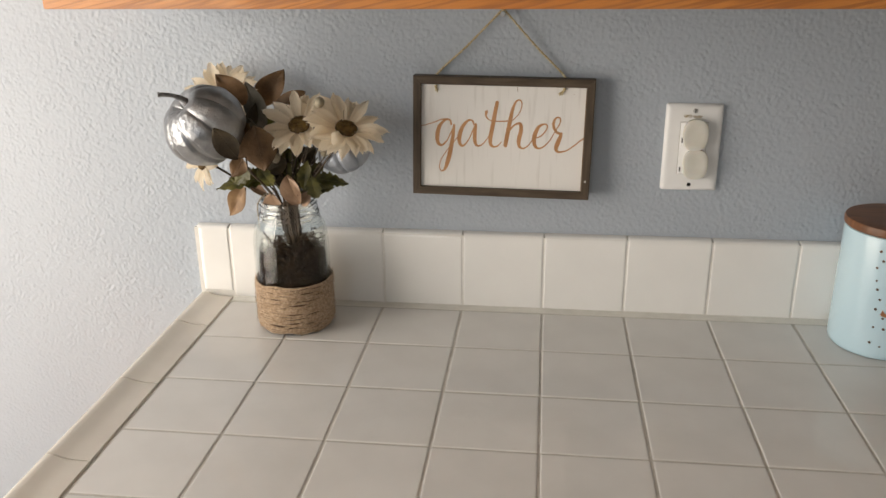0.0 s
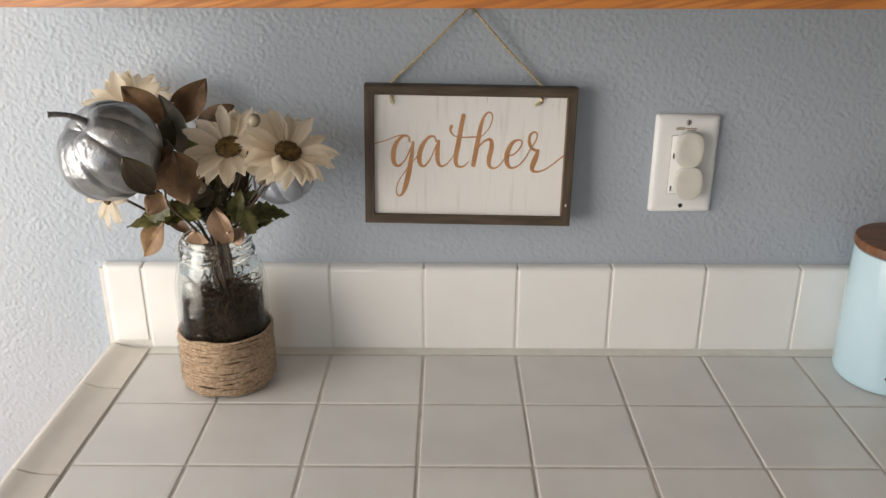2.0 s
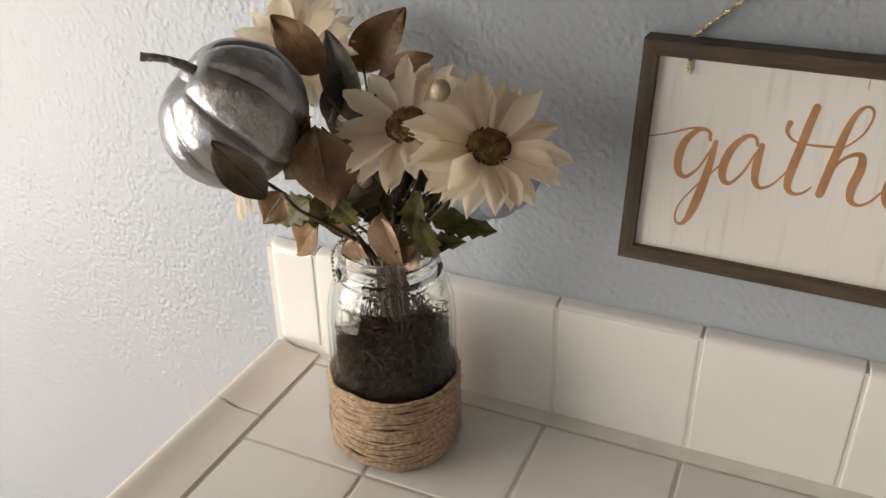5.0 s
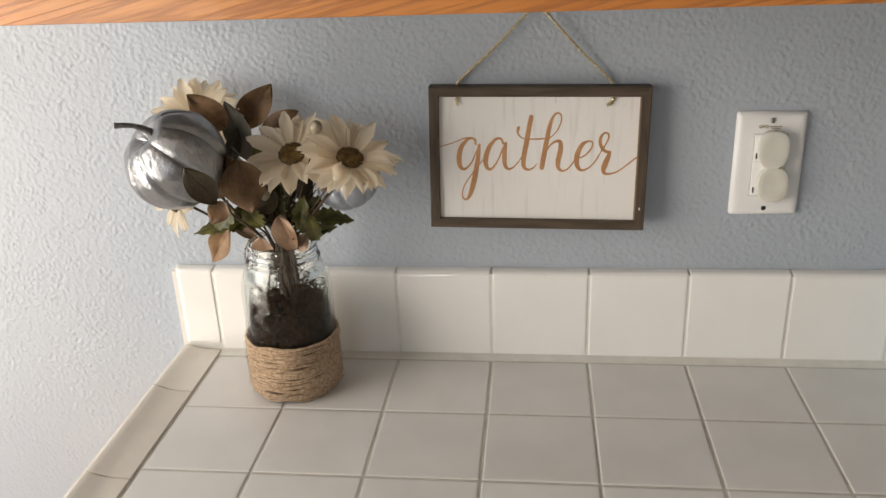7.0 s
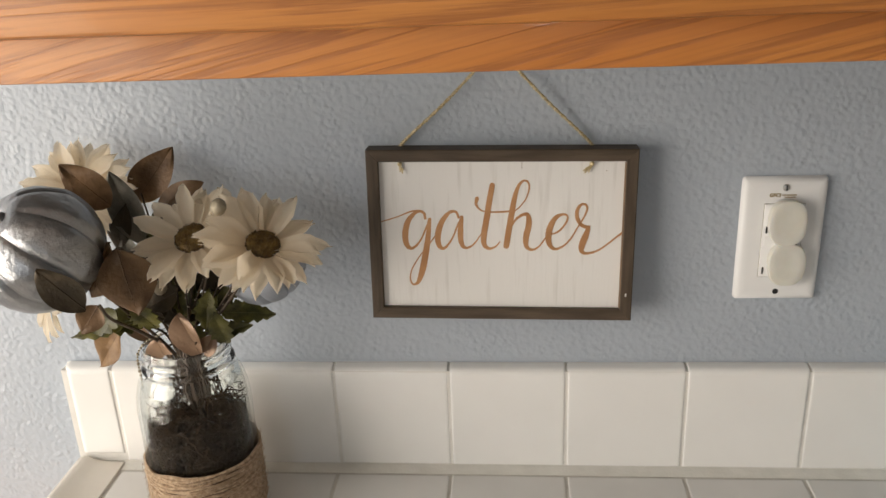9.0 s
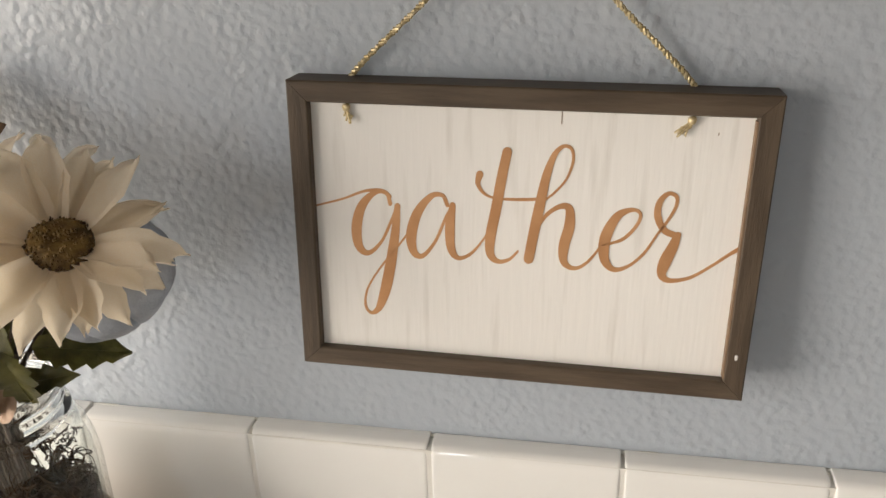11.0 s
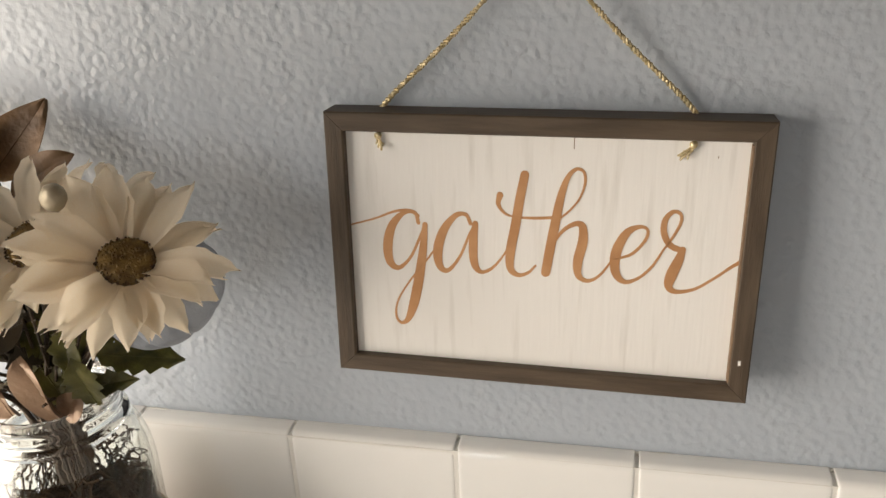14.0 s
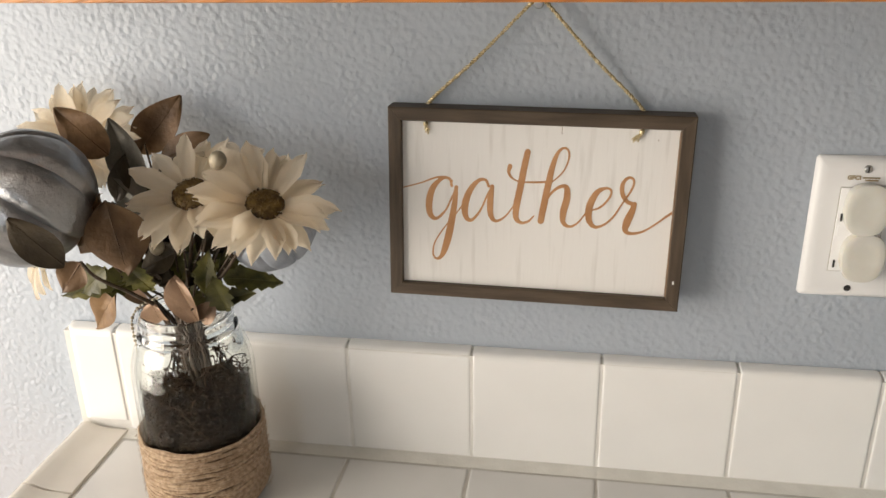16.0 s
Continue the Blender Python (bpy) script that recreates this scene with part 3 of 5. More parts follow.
def daisy(at, facing, radius, label, seed, layers=((17, 0.0, 1.0), (16, -0.22, 0.98)), heart=0.27, neck=(0, 0)):
    """A fabric daisy: two whorls of petals, a glittered heart and a wire stem."""
    r = random.Random(seed)
    turn = Vector(facing).normalized().to_track_quat('Z', 'Y').to_matrix().to_4x4()
    flower = thing("daisy_flower", at, label, "artificial flower", "daisies in the jar")
    m0 = Matrix.Translation(at) @ turn
    for count, depth, size in layers:
        off = r.uniform(0, 6)
        for k in range(count):
            a = off + 2 * math.pi * k / count + r.uniform(-0.10, 0.10)
            s = radius * size * r.uniform(0.90, 1.06)
            tilt = r.uniform(-9, 9) + (6 if depth < 0 else 0)
            m = m0 @ pose(0, 0, depth * radius * 0.35) @ Matrix.Rotation(a, 4, 'Z') @ Matrix.Rotation(radians(tilt), 4, 'Y') @ Matrix.Rotation(radians(r.uniform(-15, 15)), 4, 'X') @ Matrix.Diagonal((s, s * r.uniform(0.9, 1.15), s, 1))
            piece("petal", PETALS[r.randrange(10)], m, flower)
    h = heart * radius
    bm = lathe([(0, 0.34 * h), (0.3 * h, 0.36 * h), (0.6 * h, 0.38 * h), (0.85 * h, 0.30 * h), (1.0 * h, 0.10 * h), (0.95 * h, -0.15 * h), (0, -0.2 * h)], segments=28)
    for v in bm.verts:
        v.co += v.co.normalized() * h * 0.06 * noise.noise(v.co * 1400)
    for k in range(230):
        rad, a = 0.97 * h * math.sqrt(r.random()), r.uniform(0, 2 * math.pi)
        lift = h * (0.36 - 0.20 * (rad / h) ** 4) + r.uniform(-0.04, 0.05) * h
        bmesh.ops.create_icosphere(bm, subdivisions=1, radius=h * r.uniform(0.025, 0.075), matrix=Matrix.Translation((rad * math.cos(a), rad * math.sin(a), lift)))
    bm.transform(m0)
    part("flower_heart", bm, HEART, flower, "gold glittered heart")
    bm = bmesh.new()
    for k in range(70):
        a = 2 * math.pi * k / 70 + r.uniform(-0.06, 0.06)
        p0 = Vector((0.93 * h * math.cos(a), 0.93 * h * math.sin(a), r.uniform(0.0, 0.12) * h))
        tube(bm, [p0, p0 * r.uniform(1.03, 1.12) + Vector((0, 0, 0.08 * h)), p0 * r.uniform(0.95, 1.1) + Vector((0, 0, r.uniform(0.12, 0.22) * h))], r.uniform(0.02, 0.04) * h, 4)
    bm.transform(m0)
    part("heart_fringe", bm, HEART_RIM, flower, "brown fringe round the heart")
    back = Vector(at) - Vector(facing).normalized() * radius * 0.18
    bm = tube(bmesh.new(), stem_line(back, neck, 0.0), 0.0014, 6)
    part("stem", bm, STEM, flower)
    return flower


daisy((-0.197, 1.008, 1.184), (0.32, -0.45, 0.84), 0.0495, "large cream fabric daisy with a gold glitter heart", 11, neck=(0.016, -0.006))
daisy((-0.259, 1.024, 1.184), (0.02, -0.62, 0.75), 0.0490, "cream fabric daisy half behind a larger one", 12, layers=((14, 0.0, 1.0), (12, -0.25, 0.97)), neck=(0.004, -0.010))
daisy((-0.373, 1.078, 1.209), (0.05, -0.78, 0.55), 0.0475, "cream fabric daisy at the top behind brown leaves", 13, neck=(-0.018, 0.010))
daisy((-0.380, 1.002, 1.141), (-0.62, -0.75, -0.1), 0.0360, "small cream fabric daisy drooping below the silver pumpkin", 14, layers=((9, 0.0, 1.0), (7, -0.25, 0.9)), neck=(-0.020, -0.004))
daisy((-0.236, 1.062, 1.196), (0.25, 0.10, 0.95), 0.0330, "small cream fabric daisy hidden behind the large one", 15, layers=((8, 0.0, 1.0),), neck=(0.012, 0.012))


def pumpkin(at, axis, radius, label, mat, stalk_line=(), ribs=9, squash=0.80, seed=0, neck=(0, 0)):
    """A ribbed foam pumpkin on a pick, painted silver."""
    turn = Vector(axis).normalized().to_track_quat('Z', 'Y').to_matrix().to_4x4()
    m0 = Matrix.Translation(at) @ turn
    ob = thing("silver_pumpkin", at, label, "ornament", "silver pumpkins in the bouquet")
    bm = bmesh.new()
    bmesh.ops.create_uvsphere(bm, u_segments=108, v_segments=44, radius=1)
    for v in bm.verts:
        d = v.co.normalized()
        th, ph = math.atan2(d.y, d.x), math.asin(max(-1, min(1, d.z)))
        c = math.cos(ph)
        groove = abs(math.sin(th * ribs / 2 + 0.25 * math.sin(th * 2 + seed)))
        rib = 1 - 0.115 * (1 - min(1, groove * 1.7)) ** 1.6
        dent = 1 - 0.28 * math.exp(-((math.pi / 2 - ph) / 0.33) ** 2) - 0.22 * math.exp(-((math.pi / 2 + ph) / 0.3) ** 2)
        lump = 1 + 0.02 * noise.noise(d * 3 + Vector((seed, 0, 0)))
        v.co = Vector((d.x * (rib ** c) * lump, d.y * (rib ** c) * lump, d.z * squash * dent * (0.98 + 0.02 * groove))) * radius
    bm.transform(m0)
    part("body", bm, mat, ob, "ribbed silver body with glitter patches")
    if stalk_line:
        bm = tube(bmesh.new(), smooth_line(stalk_line, 6), lambda f: 0.0062 - 0.0105 * f + 0.0072 * f * f, 9)
        for v in bm.verts:
            v.co += Vector((noise.noise(v.co * 400), noise.noise(v.co * 400 + Vector((5, 0, 0))), noise.noise(v.co * 400 + Vector((0, 9, 0))))) * 0.0008
        part("stalk", bm, STALK, ob, "dark pewter curved stalk")
    foot = Vector(at) - Vector(axis).normalized() * radius * squash * 0.7
    part("pick", tube(bmesh.new(), stem_line(foot, neck), 0.0013, 6), STEM, ob)
    return ob


pumpkin((-0.363, 0.986, 1.1905), (-0.52, -0.48, 0.70), 0.0495, "silver painted pumpkin ornament with a curved dark stalk", SILVER, seed=2, neck=(-0.014, -0.012), squash=0.93, stalk_line=((-0.369, 0.974, 1.212), (-0.376, 0.968, 1.223), (-0.383, 0.963, 1.2285), (-0.392, 0.959, 1.2315), (-0.402, 0.954, 1.2325)))
pumpkin((-0.211, 1.054, 1.147), (0.35, 0.30, -0.88), 0.0345, "small dull silver pumpkin tucked behind a daisy", SILVER_DULL, ribs=8, seed=5, neck=(0.018, 0.006))


def leaf_mesh(base, tip, width, face, fold=0.25, curl=0.12, twist=0.0, serrate=0, shape=0.42, seed=0, thick=0.00035):
    """A leaf blade from base to tip, folded along its midrib, curling back, with side veins pressed in."""
    r = random.Random(seed)
    base, tip = Vector(base), Vector(tip)
    along = tip - base
    length = along.length
    along.normalize()
    f = Vector(face)
    f = (f - along * f.dot(along)).normalized()
    side = along.cross(f)
    rows, half = 16, 3
    bm = bmesh.new()
    top, low = [], []
    for i in range(rows + 1):
        u = i / rows
        w = width * 0.5 * (math.sin(math.pi * u ** (math.log(0.5) / math.log(shape))) ** 0.85 if 0 < u < 1 else 0) + 0.0004
        if serrate:
            w *= 1 - 0.42 * ((u * serrate) % 1.0) * (1 if 0.1 < u else 0)
        rt, rl = [], []
        for j in range(-half, half + 1):
            s = j / half
            lift = fold * abs(s) * w - curl * length * (u ** 2) + 0.035 * width * math.cos((u * 7 - abs(s) * 1.6) * math.pi * 2) * abs(s) * (1 - abs(s)) * 2
            lift += 0.10 * width * math.sin(u * 5 + s * 2 + seed) * abs(s)
            ang = twist * u
            d = side * math.cos(ang) + f * math.sin(ang)
            q = base + along * (u * length) + d * (s * w) + f * lift
            rt.append(bm.verts.new(q))
            rl.append(bm.verts.new(q - f * thick))
        top.append(rt)
        low.append(rl)
    m = 2 * half
    for i in range(rows):
        for j in range(m):
            bm.faces.new((top[i][j], top[i][j + 1], top[i + 1][j + 1], top[i + 1][j]))
            bm.faces.new((low[i][j + 1], low[i][j], low[i + 1][j], low[i + 1][j + 1]))
        bm.faces.new((top[i][0], top[i + 1][0], low[i + 1][0], low[i][0]))
        bm.faces.new((top[i + 1][m], top[i][m], low[i][m], low[i + 1][m]))
    tube(bm, [base + (tip - base) * (k / 8) + f * (-curl * length * (k / 8) ** 2 + 0.0001) for k in range(8)], lambda q: 0.0006 * (1 - 0.8 * q), 4)
    return bm


def spray(label, stem_points, leaves, mat, category="leaf spray", thickness=0.0014, neck=(0, 0), group="leaf sprays in the jar"):
    """A wired stem with its leaves; each leaf: base, tip, width, facing and shape words."""
    ob = thing("leaf_spray", (JX + neck[0] * 0.6, JY + neck[1] * 0.6, TOP + 0.1), label, category, group)
    pts = [Vector(q) for q in stem_points]
    n = NECK + Vector((neck[0], neck[1], 0)) * 0.7
    b = Vector((JX + 0.008 + neck[0] * 0.25, JY + neck[1] * 0.25, TOP + 0.1))
    part("stem", tube(bmesh.new(), smooth_line(pts + [n, b], 6), lambda f: thickness * (0.55 + 0.45 * f), 6), STEM, ob)
    for k, (lb, lt, w, face, opts) in enumerate(leaves):
        own = dict(opts)
        leaf_mat = own.pop("mat", mat)
        part("leaf", leaf_mesh(lb, lt, w, face, seed=k + 3, **own), leaf_mat, ob)
    return ob


spray("copper-brown fabric leaves standing at the top of the bouquet",
      [(-0.322, 1.082, 1.205), (-0.312, 1.075, 1.16)],
      [((-0.331, 1.086, 1.196), (-0.301, 1.113, 1.237), 0.034, (0.1, -0.9, 0.2), dict(fold=0.20, curl=-0.05)),
       ((-0.331, 1.044, 1.206), (-0.364, 1.036, 1.243), 0.030, (0.2, -0.9, 0.3), dict(fold=0.15, curl=0.10)),
       ((-0.304, 1.070, 1.194), (-0.265, 1.070, 1.219), 0.022, (0.0, -0.8, 0.6), dict(fold=0.3)),
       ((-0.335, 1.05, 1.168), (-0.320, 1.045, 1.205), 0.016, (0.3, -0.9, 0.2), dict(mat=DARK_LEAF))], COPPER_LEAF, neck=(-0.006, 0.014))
spray("pewter glitter blade leaf among the flowers", [(-0.316, 1.056, 1.175), (-0.305, 1.05, 1.13)],
      [((-0.314, 1.054, 1.168), (-0.335, 1.058, 1.231), 0.027, (0.3, -0.9, 0.2), dict(fold=0.35, curl=0.02, shape=0.5)),
       ((-0.322, 1.058, 1.150), (-0.345, 1.060, 1.185), 0.015, (0.2, -0.9, 0.2), dict(fold=0.35))], GLITTER_LEAF, neck=(-0.008, 0.004))
spray("dark bronze leaves on a slanting stem beside the silver pumpkin",
      [(-0.300, 0.942, 1.164), (-0.306, 0.965, 1.142), (-0.300, 1.000, 1.112)],
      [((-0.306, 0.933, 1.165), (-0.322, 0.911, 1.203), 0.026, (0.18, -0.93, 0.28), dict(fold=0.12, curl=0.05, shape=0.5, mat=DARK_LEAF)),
       ((-0.306, 0.950, 1.160), (-0.320, 0.944, 1.140), 0.020, (0.2, -0.9, 0.2), dict(fold=0.12, curl=0.05)),
       ((-0.312, 0.985, 1.140), (-0.338, 0.990, 1.118), 0.024, (-0.1, -0.9, 0.3), dict(fold=0.2, curl=0.05, serrate=4, mat=GREEN_LEAF))], COPPER_LEAF, neck=(-0.016, -0.016), thickness=0.0018)
spray("pair of broad copper-brown leaves hanging over the front",
      [(-0.302, 0.992, 1.188), (-0.297, 1.012, 1.165), (-0.288, 1.03, 1.12)],
      [((-0.311, 0.993, 1.193), (-0.333, 0.988, 1.149), 0.038, (-0.10, -0.9, 0.3), dict(fold=-0.12, curl=0.06, shape=0.48)),
       ((-0.302, 0.984, 1.192), (-0.293, 0.980, 1.137), 0.042, (0.25, -0.9, 0.2), dict(fold=-0.18, curl=0.06, shape=0.48))], COPPER_LEAF, neck=(-0.004, -0.012))
spray("curled brown leaf with pale copper edge over the jar rim",
      [(-0.316, 1.026, 1.088), (-0.305, 1.028, 1.092)],
      [((-0.308, 1.030, 1.090), (-0.334, 1.024, 1.112), 0.011, (0.1, -0.85, 0.5), dict(fold=0.5, curl=0.15, shape=0.5, mat=LIGHT_LEAF)),
       ((-0.338, 1.034, 1.100), (-0.369, 1.040, 1.059), 0.026, (-0.25, -0.9, 0.2), dict(fold=0.3, curl=0.08, shape=0.45, mat=GOLD_LEAF))], COPPER_LEAF, neck=(-0.024, -0.010))
spray("rose-copper leaves cupped at the jar mouth",
      [(-0.262, 1.006, 1.100), (-0.268, 1.022, 1.094)],
      [((-0.298, 1.022, 1.080), (-0.300, 1.016, 1.098), 0.024, (-0.1, -0.95, 0.2), dict(fold=0.3, curl=0.10)),
       ((-0.266, 1.021, 1.081), (-0.276, 1.014, 1.124), 0.030, (-0.2, -0.95, 0.2), dict(fold=0.5, curl=-0.05, shape=0.52)),
       ((-0.264, 1.022, 1.082), (-0.252, 1.020, 1.101), 0.016, (0.2, -0.9, 0.4), dict(fold=0.3, curl=0.10))], LIGHT_LEAF, neck=(0.006, -0.024))
spray("olive green serrated leaves low in the bouquet",
      [(-0.250, 1.036, 1.112), (-0.256, 1.036, 1.100)],
      [((-0.250, 1.040, 1.112), (-0.208, 1.058, 1.104), 0.026, (0.1, -0.7, 0.7), dict(serrate=5, fold=0.2)),
       ((-0.256, 1.030, 1.096), (-0.223, 1.030, 1.106), 0.016, (0.1, -0.8, 0.6), dict(serrate=4, fold=0.3)),
       ((-0.244, 1.024, 1.092), (-0.246, 1.012, 1.122), 0.024, (0.2, -0.9, 0.3), dict(serrate=5, fold=0.3)),
       ((-0.262, 1.03, 1.10), (-0.252, 1.02, 1.140), 0.020, (0.0, -0.9, 0.3), dict(serrate=4, fold=0.3))], GREEN_LEAF, neck=(0.018, 0.0))
spray("olive green serrated leaves under the small daisy",
      [(-0.318, 1.012, 1.122), (-0.304, 1.022, 1.108)],
      [((-0.308, 1.020, 1.112), (-0.344, 1.000, 1.124), 0.026, (-0.1, -0.8, 0.6), dict(serrate=5, fold=0.2)),
       ((-0.312, 1.016, 1.118), (-0.366, 1.002, 1.112), 0.024, (-0.1, -0.6, 0.8), dict(serrate=5, fold=0.2, curl=0.15)),
       ((-0.300, 1.020, 1.108), (-0.306, 0.998, 1.136), 0.024, (0.1, -0.9, 0.3), dict(serrate=5, fold=0.3))], GREEN_LEAF, neck=(-0.018, 0.004))

# added inner foliage between the stems; its dimness is put into dark leaf colours
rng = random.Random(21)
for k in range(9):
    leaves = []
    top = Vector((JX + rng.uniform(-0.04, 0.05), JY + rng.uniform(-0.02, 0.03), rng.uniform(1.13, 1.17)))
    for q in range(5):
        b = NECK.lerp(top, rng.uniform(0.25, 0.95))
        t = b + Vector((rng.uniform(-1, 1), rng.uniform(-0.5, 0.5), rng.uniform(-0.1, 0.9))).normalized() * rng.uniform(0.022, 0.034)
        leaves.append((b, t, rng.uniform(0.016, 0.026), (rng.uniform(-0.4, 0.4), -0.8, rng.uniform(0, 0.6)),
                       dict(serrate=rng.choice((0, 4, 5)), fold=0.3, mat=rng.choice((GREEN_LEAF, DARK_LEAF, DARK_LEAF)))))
    spray("sprig of small leaves deep between the stems, coloured dark for the shade", [top, top.lerp(NECK, 0.5)], leaves, DARK_LEAF, neck=(rng.uniform(-0.018, 0.018), rng.uniform(-0.012, 0.014)))


def berry_sprig(label, berries, neck, size=0.0068):
    ob = thing("berry_sprig", (JX + neck[0] * 0.6, JY + neck[1] * 0.6, TOP + 0.1), label, "berry sprig", "berry sprigs in the jar")
    for b in berries:
        bm = lathe([(0, -1.15), (0.45, -1.0), (0.8, -0.6), (0.97, -0.1), (0.93, 0.35), (0.72, 0.78), (0.4, 1.02), (0, 1.12)], segments=20)
        bm.transform(Matrix.Translation(b) @ Matrix.Rotation(0.25, 4, 'Y') @ Matrix.Diagonal((size, size, size, 1)))
        part("berry", bm, CHAMPAGNE, ob, "champagne glitter berry")
        part("stem", tube(bmesh.new(), stem_line(Vector(b) - Vector((0, 0, size)), neck), 0.0009, 5), STEM, ob)
    return ob


berry_sprig("champagne glitter berry standing above the daisies", [(-0.2277, 1.0077, 1.2155)], (0.010, -0.008), 0.0063)
berry_sprig("silver glitter berries low among the stems", [(-0.229, 1.022, 1.152), (-0.236, 1.030, 1.166), (-0.292, 1.024, 1.142)], (0.010, 0.004), 0.0058)

# string of tiny gold beads over the rim
beads = thing("bead_string", (-0.316, 1.022, 1.060), "string of tiny gold glitter beads hanging over the jar rim", "bead string")
line = smooth_line([(-0.300, 1.026, 1.098), (-0.311, 1.021, 1.094), (-0.3185, 1.018, 1.084), (-0.3195, 1.0175, 1.070), (-0.3180, 1.0175, 1.052)], 9)
part("thread", tube(bmesh.new(), line, 0.0003, 4), GOLD_CORD, beads)
for k, q in enumerate(line[::2]):
    bm = bmesh.new()
    bmesh.ops.create_icosphere(bm, subdivisions=2, radius=0.0012 + 0.0003 * math.sin(k * 2.3))
    bm.transform(Matrix.Translation(tuple(q)))
    part("bead", bm, CHAMPAGNE, beads)
twig = thing("glitter_twig", (JX, JY, TOP + 0.1), "thin brown twigs dotted with gold glitter", "twig")
for k, (hx, hy, hz) in enumerate(((-0.284, 1.03, 1.20), (-0.268, 1.02, 1.165), (-0.243, 1.03, 1.175), (-0.30, 1.03, 1.15), (-0.225, 1.035, 1.15))):
    line = stem_line((hx, hy, hz), (0.01 * math.sin(k * 2), 0.01 * math.cos(k * 2)))
    stem = part("twig", tube(bmesh.new(), line, 0.0009, 5), STEM, twig)
    bm = bmesh.new()
    for q in line[:12]:
        for w in range(2):
            off = Vector((rng.uniform(-1, 1), rng.uniform(-1, 1), rng.uniform(-1, 1))).normalized() * 0.0012
            bmesh.ops.create_icosphere(bm, subdivisions=1, radius=rng.uniform(0.0005, 0.0010), matrix=Matrix.Translation(Vector(q) + off))
    part("glitter_grains", bm, CHAMPAGNE, stem)

# ---- hanging sign ----
SIGN_TURN = Matrix.Rotation(radians(0.9), 4, 'Y') @ Matrix.Rotation(radians(-2.6), 4, 'X')
sign = thing("hanging_sign", (-0.0155, 1.103, 1.1535), "white-washed wooden sign in a grey-brown frame, hung on gold cord", "sign", turn=SIGN_TURN)
SW, SH, FW, FD = 0.1157, 0.0775, 0.0105, 0.020


def rail(horizontal, sgn):
    """A mitred frame strip with eased edges, in the sign's own metres."""
    bm = bmesh.new()
    a, b = (SW, SH) if horizontal else (SH, SW)
    rings = []
    for e in (-1, 1):
        ring = []
        for depth, inset in ((0.0008, 0.0), (0.0, 0.0008), (0.0, FW - 0.0008), (0.0008, FW), (FD, FW), (FD, 0.0)):
            u, v = e * (a - inset - 0.0001), sgn * (b - inset)
            ring.append(bm.verts.new((u, depth, v) if horizontal else (v, depth, u)))
        rings.append(ring)
    n = 6
    for i in range(n):
        bm.faces.new((rings[0][i], rings[0][(i + 1) % n], rings[1][(i + 1) % n], rings[1][i]))
    bm.faces.new(rings[0])
    bm.faces.new(rings[1][::-1])
    return bm


for sgn in (1, -1):
    part("frame_rail", rail(True, sgn), FRAME, sign, local=True)
    part("frame_rail", rail(False, sgn), FRAME_UP, sign, local=True)
board = part("board", boxes(((-SW + 0.006, 0.0052, -SH + 0.006), (SW - 0.006, 0.0100, SH - 0.006))), BOARD, sign, "whitewashed panel with faint upright grain", local=True)
part("rubbed_edge", boxes(((SW - FW - 0.0006, 0.0004, -SH + 0.012), (SW - FW + 0.0002, 0.0050, SH - 0.012))), RAW_EDGE, sign, "bare wood along the inner edge", local=True)
part("chipped_spot", boxes(((SW - 0.0065, -0.0002, -0.0545), (SW - 0.0050, 0.0006, -0.0515)), bevel=0.0003), BOARD, sign, "pale chip in the stain", local=True)
for gx, g0, g1 in ((0.018, 0.060, 0.0665), (0.0895, 0.0575, 0.0588), (0.0185, 0.0475, 0.0484)):
    part("grain_mark", boxes(((gx - 0.0002, 0.0050, g0), (gx + 0.0002, 0.0054, g1))), RAW_EDGE, board, local=True)

